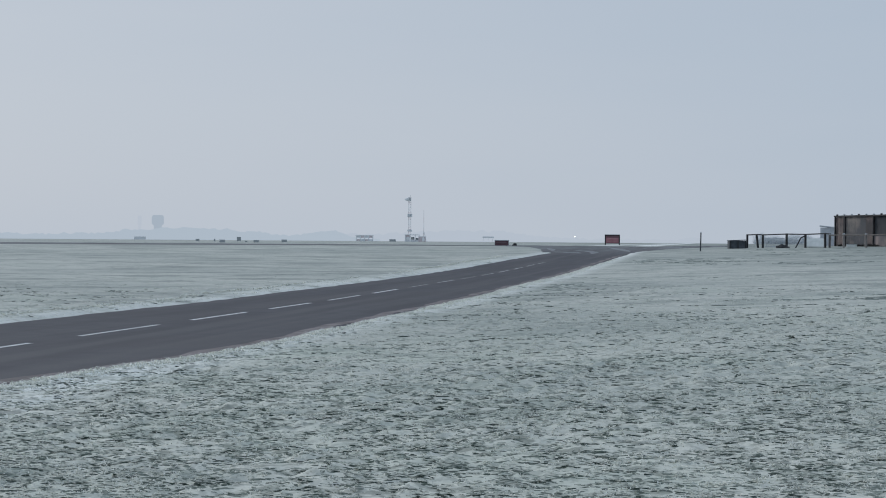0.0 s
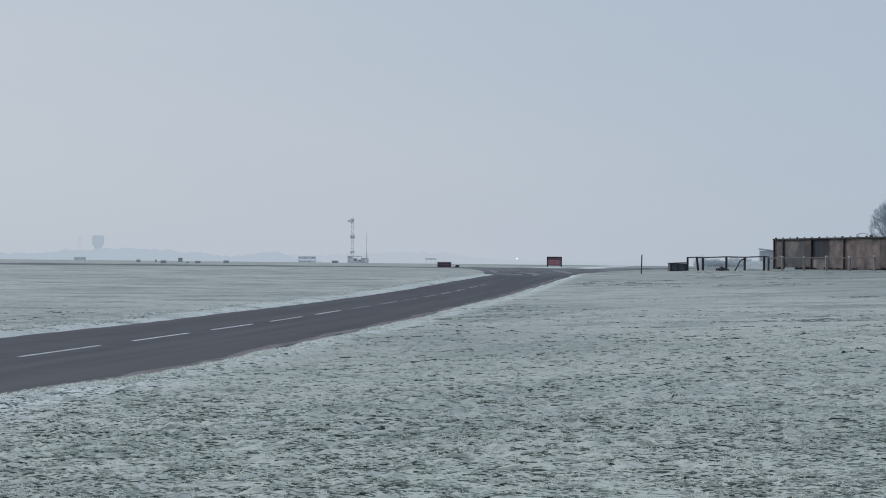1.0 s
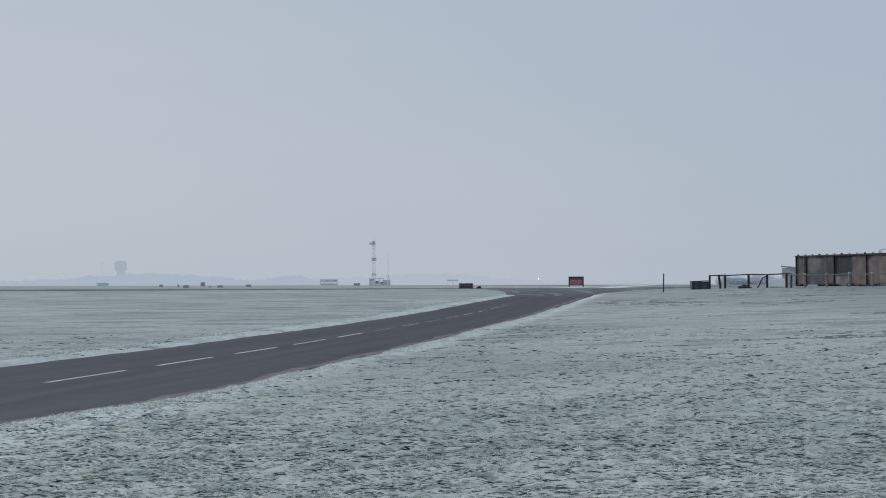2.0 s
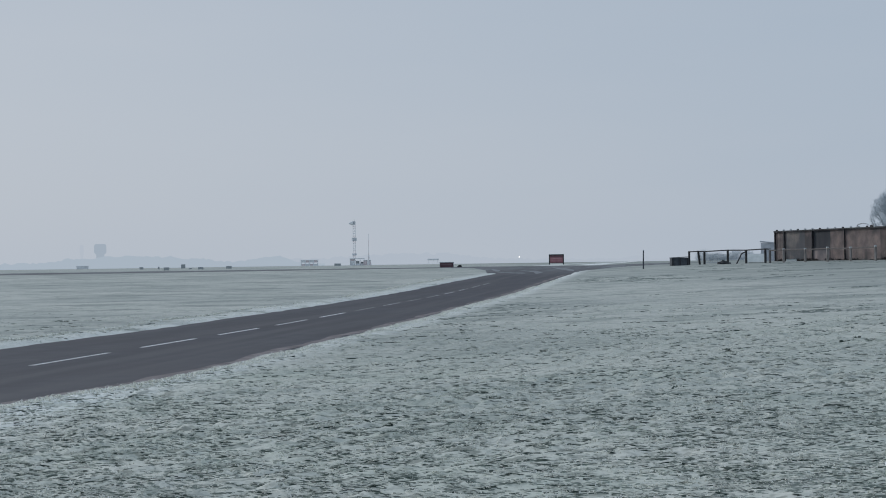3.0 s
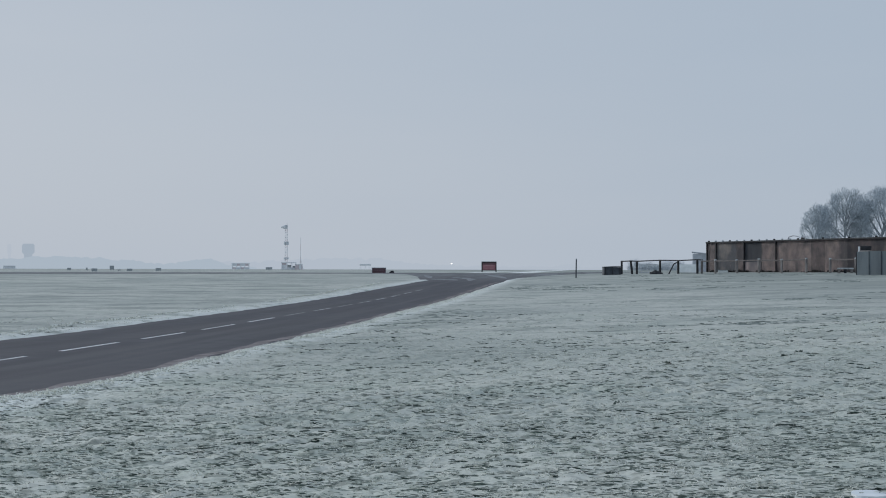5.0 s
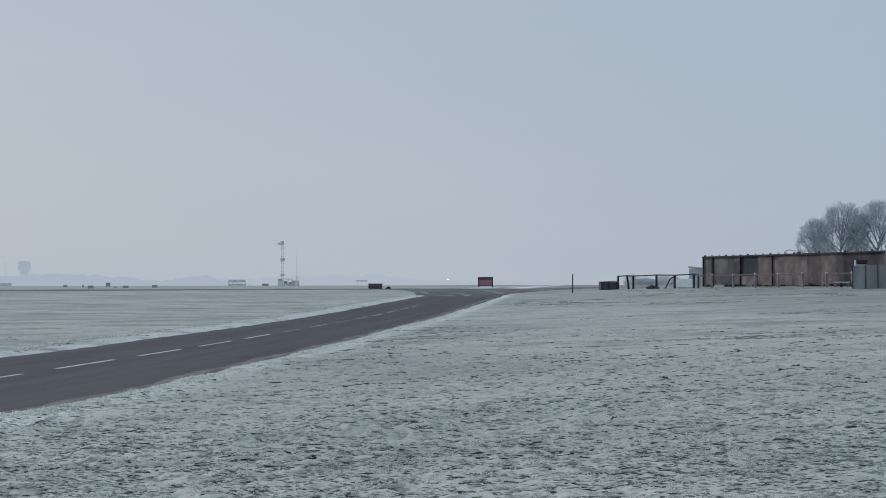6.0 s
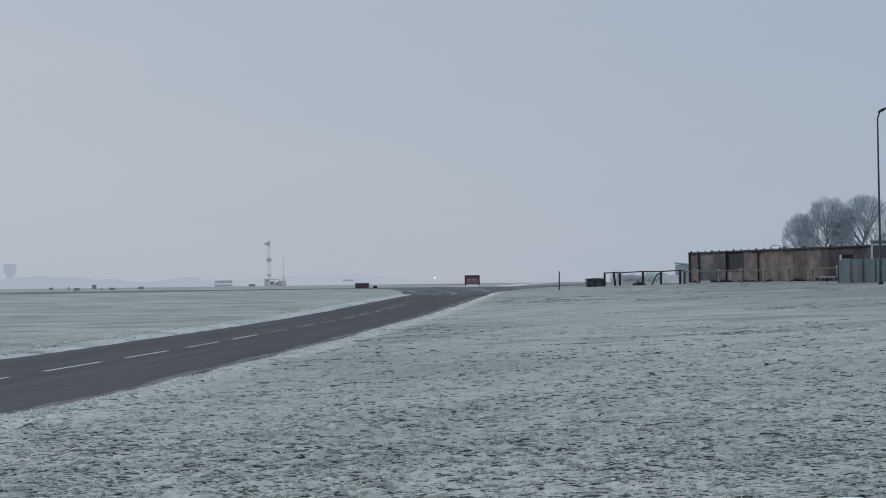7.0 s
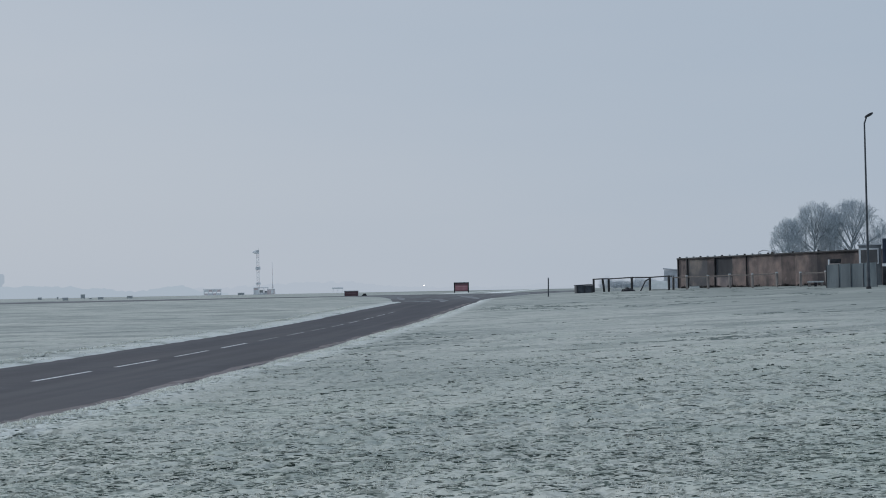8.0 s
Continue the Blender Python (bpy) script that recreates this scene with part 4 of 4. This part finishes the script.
part("store_wall", B((0.2, 1.6, 0.75), (5.0, 0.1, 1.6)), M_RUSTD, t)

# ---- street lamp ----
lp = at(21.61, 110)
lamp = thing("street_lamp", lp, 0, "tall dark grey street lamp column with slim head", "street lamp")
LH = 12.22
part("column", rod(R((0, 0, -0.1), (0, 0, 2.0), 0.115, 0.105, 14), (0, 0, 2.0), (0, 0, LH - 0.4), 0.085, 0.055, 14), M_POST, lamp)
part("base_collar", R((0, 0, -0.1), (0, 0, 0.22), 0.19, 0.17, 14), M_DARK, lamp)
part("bracket", R((0, 0, LH - 0.45), (0.16, 0.02, LH - 0.02), 0.06, 0.055, 10), M_POST, lamp)
head_m = Matrix.Translation((0.34, 0, LH + 0.14)) @ Matrix.Rotation(radians(-28), 4, "Y")
bm = bmesh.new()
bmesh.ops.create_icosphere(bm, subdivisions=3, radius=1, matrix=head_m @ Matrix.Diagonal((0.36, 0.17, 0.10, 1)))
part("lamp_head", bm, M_DARK, lamp)
bm = bmesh.new()
bmesh.ops.create_icosphere(bm, subdivisions=2, radius=1, matrix=head_m @ Matrix.Translation((0.06, 0, -0.06)) @ Matrix.Diagonal((0.22, 0.12, 0.06, 1)))
part("lens", bm, M_STEEL, lamp, "grey lens")

# ---- bare frosted trees ----


def tree(place, height, spread, seed, label):
    rng, trng = random.Random(seed), random.Random(seed + 500)
    t = thing("tree", place, 0, label, "tree", "frosted trees behind the shed")
    segs, twigs = [], []

    rx, rz = spread, height * 0.47
    mid = Vector((0, 0, height - rz))

    def outside(q):
        v = q - mid
        low = 1.0 if v.z > 0 else 1.6
        lumps = 1.0 + 0.10 * noise.noise(v.normalized() * 2.1 + Vector((seed, 0, 0))) + 0.10 * noise.noise(v.normalized() * 5.0 + Vector((0, seed, 0))) + rng.uniform(-0.08, 0.06)
        return (v.x * v.x + v.y * v.y) / (rx * rx) + (v.z / (rz * low)) ** 2 > lumps * lumps

    def bough(p, d, ln, rad, level):
        n = 6 if level < 4 else 4
        for i in range(n):
            q = p + d * (ln / n)
            if outside(q):
                return
            segs.append((p, q, rad * (1 - 0.7 * i / n), rad * (1 - 0.7 * (i + 1) / n)))
            p = q
            wob = Vector((rng.uniform(-1, 1), rng.uniform(-1, 1), rng.uniform(-0.6, 0.8)))
            d = (d + wob * (0.10 if level == 1 else 0.17)).normalized()
            if level < 5 and i >= (1 if level < 3 else 2):
                for _ in range(2 if rng.random() < (0.80 if level < 4 else 0.5) else 1):
                    side = d.cross(Vector((rng.uniform(-1, 1), rng.uniform(-1, 1), rng.uniform(-1, 1)))).normalized()
                    nd = (d * 0.85 + side * rng.uniform(0.5, 1.0) + Vector((0, 0, 0.12))).normalized()
                    bough(q, nd, ln * rng.uniform(0.46, 0.70), max(rad * 0.55 * (1 - 0.5 * i / n), 0.009), level + 1)
            for _ in range(7 if level <= 2 else trng.choice((0, 1, 1))):
                spray = Vector((trng.uniform(-1, 1), trng.uniform(-1, 1), trng.uniform(-0.6, 0.7)))
                e = p + (d + spray * (1.3 if level <= 2 else 1.0)) * (trng.uniform(0.35, 0.95) if level <= 2 else trng.uniform(0.25, 0.65))
                if not outside(e - (e - mid) * 0.03):
                    twigs.append((p, e))

    # a short trunk, then boughs that fan out to a broad dome
    foot, p = 0.20 * height, Vector((0, 0, -0.3))
    stem = height * 0.024
    for i in range(9):
        q = Vector((0.012 * height * math.sin(i * 1.3 + seed), 0.012 * height * math.cos(i * 1.7 + seed), foot * 0.45 + i * 0.065 * height))
        segs.append((p, q, stem * (1 - 0.09 * i), stem * (1 - 0.09 * (i + 1))))
        p = q
        for j in range(3):
            turn = 2.4 * (3 * i + j) + rng.uniform(-0.3, 0.3)
            rise = radians(3 + 8.2 * i + rng.uniform(-8, 12))
            d = Vector((math.cos(turn) * math.cos(rise), math.sin(turn) * math.cos(rise), math.sin(rise)))
            bough(p, d, (rx * math.cos(rise) + height * 0.5 * math.sin(rise)) * 1.0, stem * 0.38 * (1 - 0.05 * i), 1)

    def build(items, name, material, sides):
        vs, fs = [], []
        for a, b, ra, rb in items:
            d = (b - a).normalized()
            x = d.orthogonal().normalized()
            y = d.cross(x)
            o = len(vs)
            for c, r in ((a, ra), (b, rb)):
                for j in range(sides):
                    g = 2 * math.pi * j / sides
                    vs.append(c + x * (r * math.cos(g)) + y * (r * math.sin(g)))
            for j in range(sides):
                j2 = (j + 1) % sides
                fs.append((o + j, o + j2, o + sides + j2, o + sides + j))
        me = bpy.data.meshes.new(name)
        me.from_pydata(vs, [], fs)
        me.materials.append(material)
        ob = new(name, me)
        ob.parent = t
        return ob

    build([g for g in segs if g[2] > 0.028], "trunk", M_BARK, 6)
    build([(a, b, max(ra, 0.012), max(rb, 0.009)) for a, b, ra, rb in segs if ra <= 0.028] + [(a, b, 0.012, 0.007) for a, b in twigs], "crown", M_TWIG, 3)
    return t


tree(at(18.80, 258), 11.3, 3.3, 5, "small bare tree white with hoar frost")
tree(at(19.76, 262), 14.3, 4.9, 11, "bare broad-crowned tree pale with hoar frost")
tree(at(21.08, 266), 14.6, 6.3, 29, "bare broad-crowned tree pale with hoar frost")

# ---- aircraft lamp low over the far field ----
p = Vector((900 * math.sin(radians(5.03)), 900 * math.cos(radians(5.03)), 1.77 + 900 * 13.0 / 2647))
t = thing("landing_aircraft", p, facing(5.03), "bright landing lamp of a distant aircraft low in mist", "aircraft")
bm = bmesh.new()
bmesh.ops.create_icosphere(bm, subdivisions=2, radius=0.27)
part("landing_lamp", bm, M_LAMP, t, "bright white lamp")

# ---- frosted grass blades ----
M_STREAK = mat("thin_frost_grass", (0.165, 0.195, 0.17), (0.375, 0.41, 0.375), 1.5, 0.9, bump=0, island=0.3)
M_WEED = mat("dead_brown_weeds", (0.055, 0.050, 0.048), (0.13, 0.118, 0.11), 2.5, 0.9, bump=0, island=0.3)
M_FAINT = mat("dull_far_grass", (0.27, 0.30, 0.275), (0.42, 0.45, 0.425), 1.5, 0.9, bump=0, island=0.15)
# Dark colour for single tufts and for shade painted between clumps.
M_TUFT_SHADE = mat("dark_tuft_and_gap_shade", (0.040, 0.055, 0.046), (0.140, 0.172, 0.148), 2.5, 0.9, bump=0, island=0.35)


def blades(name, us_, ss_, radius, height, width, per, material, label, seed, wide=1.0, matted=None, lift=0.0):
    """Clumps of short bent blades: each a strip that rises and then droops outwards."""
    rng = np.random.default_rng(seed)
    m = len(us_) * per
    ang = rng.uniform(0, 2 * np.pi, m)
    rr = np.repeat(radius, per) * np.sqrt(rng.random(m))
    uu = np.repeat(us_, per) + np.cos(ang) * rr * wide
    ss2 = np.repeat(ss_, per) + np.sin(ang) * rr / wide
    X, Y = xy(uu, ss2)
    Z = ground_z(uu, ss2) - 0.008
    dome = 1.0 - 0.45 * (rr / np.repeat(radius, per)) ** 2
    hgt = np.repeat(height, per) * dome * rng.uniform(0.65, 1.25, m)
    ang = ang - ROAD_AZ + rng.normal(0, 0.9, m)
    out = np.stack([np.cos(ang), np.sin(ang), ang * 0], -1)
    up = np.array([0, 0, 1.0])
    side = np.stack([-np.sin(ang), np.cos(ang), ang * 0], -1) * (np.repeat(width, per) * rng.uniform(0.7, 1.3, m))[:, None]
    base = np.stack([X, Y, Z], -1)
    bend = rng.uniform(0.15, 0.6, m)
    mid = base + up * (hgt * 0.8)[:, None] + out * (hgt * bend * 0.6)[:, None]
    tip = base + up * (hgt * rng.uniform(0.7, 1.1, m))[:, None] + out * (hgt * (bend + rng.uniform(0.4, 1.1, m)))[:, None]
    if matted is not None:
        # blades pressed flat across the slope, edge upwards
        ang = np.where(rng.random(m) < 0.5, 0, np.pi) - ROAD_AZ + rng.normal(0, 0.22, m)
        lie = np.stack([np.cos(ang), np.sin(ang), rng.normal(0, 0.05, m)], -1) * (np.repeat(matted, per) * rng.uniform(0.6, 1.4, m))[:, None]
        side = np.array([0, 0, 1.0]) * (np.repeat(width, per) * rng.uniform(0.5, 1.3, m))[:, None]
        base = base + up * (hgt + lift)[:, None]
        mid, tip = base + lie * 0.6, base + lie
    co = np.stack([base - side, base + side, mid + side, mid - side, tip], 1).reshape(-1, 3)
    o = np.arange(m)[:, None] * 5
    loops = np.concatenate([o, o + 1, o + 2, o + 3, o + 3, o + 2, o + 4], 1)
    me = bpy.data.meshes.new(name)
    me.vertices.add(5 * m)
    me.vertices.foreach_set("co", co.ravel())
    me.loops.add(7 * m)
    me.loops.foreach_set("vertex_index", loops.ravel().astype(np.int32))
    me.polygons.add(2 * m)
    me.polygons.foreach_set("loop_start", (np.arange(m)[:, None] * 7 + np.array([[0, 4]])).ravel().astype(np.int32))
    along = me.attributes.new("along", "FLOAT", "POINT")
    along.data.foreach_set("value", np.tile(np.array([0, 0, 0.7, 0.7, 1.0], dtype=np.float32), m))
    me.update(calc_edges=True)
    me.materials.append(material)
    return tagged(new(name, me), label, "grass", kind="stuff")


rng0 = np.random.default_rng(4)
n0 = 22000
ds = 6.2 + 64.0 * (1 - np.sqrt(rng0.random(n0)))
gs = ds - 31.95
gu = 11.56 + ds * rng0.uniform(-0.56, 0.28, n0)
keep = road_gap(gu, gs) > 0.12
gu, gs, ds = gu[keep], gs[keep], ds[keep]
size = rng0.uniform(0.6, 1.35, len(gu)) * np.clip(1.35 - ds / 75, 0.3, 1) * (1 + 0.5 * lattice(gu * 0.8, gs * 0.8, 41))
blades("grass", gu, gs, 0.085 * size * (0.8 + ds / 60), 0.017 * size, 0.0044 * (0.7 + ds / 40), 17, M_BLADE, "short frosted grass tufts, white-tipped over dull green", 5)
# flat dark ribbons added as the shade between clumps
nd = 60000
dd = 6.2 + 48.0 * (1 - np.sqrt(rng0.random(nd)))
ks = dd - 31.95
ku = 11.56 + dd * rng0.uniform(-0.56, 0.28, nd)
patch = 0.25 * lattice(ku * 1.1, ks * 1.1, 51) + 0.3 * lattice(ku * 0.33, ks * 0.33, 52) + 0.6 * lattice(ku * 3.0, ks * 3.0, 53)
pick = (patch + rng0.normal(0, 0.40, nd) - 0.32 * np.clip((dd - 12) / 14, 0, 1) + 0.20 * np.clip((15 - dd) / 5, 0, 1) > 0.44) & (road_gap(ku, ks) > 0.25)
ku, ks, dd = ku[pick], ks[pick], dd[pick]
# sparse darker streaks farther out and before the shed
fs, fu = rng0.uniform(8, 75, 2600), rng0.uniform(5, 42, 2600)
clear = (road_gap(fu, fs) > 0.6) & (lattice(fu * 0.25, fs * 0.12, 71) + rng0.normal(0, 0.12, 2600) > 0.20)
fu, fs = fu[clear], fs[clear]
lfar = rng0.uniform(1.2, 3.2, len(fu))
fu, fs = np.concatenate([fu, rng0.uniform(14, 44, 90)]), np.concatenate([fs, rng0.uniform(78, 108, 90)])
lfar = np.concatenate([lfar, rng0.uniform(2.0, 4.5, 90)])
blades("dark_scrapes", fu, fs, 0.085 * lfar, 0.012 * np.sqrt(lfar), np.full(len(fu), 0.009), 8, M_FAINT, "thin darker grass streaks on the far turf", 12, 2.2, 0.10 * lfar)
lump = rng0.uniform(0.35, 1.15, len(ku)) ** 1.5 * (0.90 + 0.9 * np.clip((dd - 11) / 25, 0, 1))
reach = 0.046 * (0.5 + dd / 20)
blades("dark_grass", ku, ks, 0.045 * lump * (0.7 + dd / 30), 0.012 * np.sqrt(lump) * np.clip(1.25 - dd / 70, 0.4, 1), 0.0040 * (0.72 + dd / 33), 5, M_TUFT_SHADE,
       "flat dark blades standing in for shade between turf clumps", 9, 1.7, reach)
# frosted lips of the clumps, curling over the painted shade marks
blades("clump_tops", ku - 0.02, ks + 0.05, 0.05 * lump * (0.7 + dd / 30), 0.012 * np.sqrt(lump), 0.0026 * (0.72 + dd / 33), 4, M_BLADE,
       "white frosted lips of grass clumps over dark hollows", 31, 1.7, reach * 1.1, 0.014)
# fainter grey-green streaks between them
nw = 72000
dw = 6.2 + 30.0 * (1 - np.sqrt(rng0.random(nw)))
qs = dw - 31.95
qu = 11.56 + dw * rng0.uniform(-0.56, 0.28, nw)
thin = (0.2 * lattice(qu * 0.7, qs * 0.7, 91) + 0.6 * lattice(qu * 2.6, qs * 2.6, 92) + rng0.normal(0, 0.35, nw) - 0.48 * np.clip((dw - 10) / 12, 0, 1) > 0.12) & (road_gap(qu, qs) > 0.3)
qu, qs, dw = qu[thin], qs[thin], dw[thin]
blades("thin_frost_grass", qu, qs, 0.04 * (0.6 + dw / 30), 0.008 + 0.006 * rng0.random(len(qu)), 0.0032 * (0.7 + dw / 33), 3, M_STREAK,
       "fainter grey-green grass lying in streaks across the turf", 33, 1.8, 0.05 * (0.55 + dw / 26))
n1 = 6500
es = -22 + 100 * rng0.random(n1) ** 1.6
eu = np.where(rng0.random(n1) < 0.82, 3.95 - edge_bend(es) + np.abs(rng0.normal(0, 0.26, n1)), -3.28 - np.abs(rng0.normal(0, 0.36, n1)))
ok = road_gap(eu, es) > 0.03
blades("verge_grass", eu[ok], es[ok], np.full(int(ok.sum()), 0.10), np.where(eu[ok] > 0, 0.038, 0.025), np.full(int(ok.sum()), 0.0075), 11, M_RIM, "thick white frosted grass along the road edge", 6)

# a low white-frosted bank along the far side of the road
bs = rng0.uniform(-12, 88, 3400)
bank = -4.35 - 0.010 * bs + 0.45 * lattice(bs * 0.22, bs * 0 + 9, 61)
bu = bank + rng0.normal(0, 0.10, len(bs))
there = (lattice(bs * 0.10, bs * 0 + 2, 62) + rng0.normal(0, 0.1, len(bs)) > -0.18) & (road_gap(bu, bs) > 0.1)
bu, bs = bu[there], bs[there]
blades("bank_grass", bu, bs, np.full(len(bu), 0.16), np.full(len(bu), 0.045), np.full(len(bu), 0.014), 14, M_RIM, "low bank of white frosted grass beside the road", 17, 0.8)

# dead weeds along the shed's foot
wx = rng0.uniform(0.2, run_len, 420)
keep = lattice(wx * 0.5, wx * 0 + 3, 81) + rng0.normal(0, 0.15, 420) > 0.0
wx = wx[keep]
front = [shed.matrix_world @ Vector((x, -0.45 + 0.2 * math.sin(x * 7), 0)) for x in wx]
wu, ws = us(np.array([q.x for q in front]), np.array([q.y for q in front]))
blades("dead_weeds", wu, ws, np.full(len(wx), 0.22), 0.10 + 0.22 * rng0.random(len(wx)) ** 2, np.full(len(wx), 0.02), 16, M_WEED, "dark dead weeds along the shed foot", 23)

# ragged white lumps right at the road's edge
m1 = 900
ls = -22 + 80 * rng0.random(m1) ** 1.4
lu = 3.97 - edge_bend(ls) + rng0.normal(0, 0.10, m1)
fine_edge = road_gap(lu, ls) > -0.12
lu, ls = lu[fine_edge], ls[fine_edge]
big = rng0.uniform(0.5, 1.5, len(lu))
blades("edge_grass", lu, ls, 0.13 * big, 0.052 * big, np.full(len(lu), 0.008), 44, M_RIM, "ragged lumps of white frosted grass overhanging the asphalt", 15)

# dark unfrosted tufts standing in the turf
bm = bmesh.new()
root = bm.verts.new((0, 0, 0))
for i in range(26):
    a, l = random.uniform(0, 6.28), random.uniform(0.3, 1.3)
    c = Vector((random.gauss(0, 0.06), random.gauss(0, 0.04), 0))
    tip = c + Vector((math.cos(a) * l * 0.06, math.sin(a) * l * 0.06, random.uniform(0.03, 0.085)))
    w = Vector((-math.sin(a), math.cos(a), 0)) * 0.012
    bm.faces.new((root, bm.verts.new(c + w), bm.verts.new(tip)))
tuft_mesh = mesh_of("grass_tuft", bm, M_TUFT_SHADE)
for az, r, k in ((1.84, 21.5, 1.0), (-3.85, 27.5, 0.9), (16.39, 30.0, 1.1), (15.64, 37.5, 1.0), (-0.26, 30.5, 0.9), (2.87, 37.0, 1.0), (13.1, 24.0, 1.2), (9.2, 19.5, 1.1),
                 (17.9, 26.5, 1.3), (17.5, 25.6, 1.2), (18.4, 26.0, 1.2), (6.0, 26.0, 0.9), (11.4, 17.0, 1.2), (4.1, 16.2, 1.1), (20.2, 22.5, 1.1), (7.6, 34.0, 0.9)):
    p = at(az, r)
    u, v = us(p.x, p.y)
    p.z = float(ground_z(np.array([u]), np.array([v]))[0]) - 0.012
    ob = tagged(new("grass_tuft", tuft_mesh), "small dark tuft of unfrosted grass in the turf", "grass tuft", "dark tufts in the turf")
    ob.matrix_world = Matrix.Translation(p) @ Matrix.Rotation(az * 9, 4, "Z") @ Matrix.Diagonal((0.7 * k, 0.6 * k, 0.5 * k, 1))

# a frozen puddle in the turf
p = at(20.1, 10.2)
u, v = us(p.x, p.y)
p.z = float(np.mean(ground_z(u + np.linspace(-0.2, 0.2, 9), v + np.linspace(-0.1, 0.1, 9)))) + 0.004
puddle = thing("ice_patch", p, facing(20.1), "small frozen puddle of white ice in the grass", "ice")
bm = bmesh.new()
ring = []
for i in range(22):
    a = 2 * math.pi * i / 22
    k = 1 + 0.22 * noise.noise(Vector((math.cos(a) * 1.7, math.sin(a) * 1.7, 4)))
    ring.append((0.12 * k * math.cos(a), 0.17 * k * math.sin(a)))
top = [bm.verts.new((x * 0.93, y * 0.93, 0.012)) for x, y in ring]
low = [bm.verts.new((x, y, -0.06)) for x, y in ring]
bm.faces.new(top)
for i in range(22):
    bm.faces.new((low[i], low[(i + 1) % 22], top[(i + 1) % 22], top[i]))
bmesh.ops.recalc_face_normals(bm, faces=bm.faces)
M_ICE = mat("white_ice", (0.72, 0.76, 0.80), (0.88, 0.90, 0.92), 6.0, 0.35, bump=0.1, spec=0.5)
part("ice_sheet", bm, M_ICE, puddle)
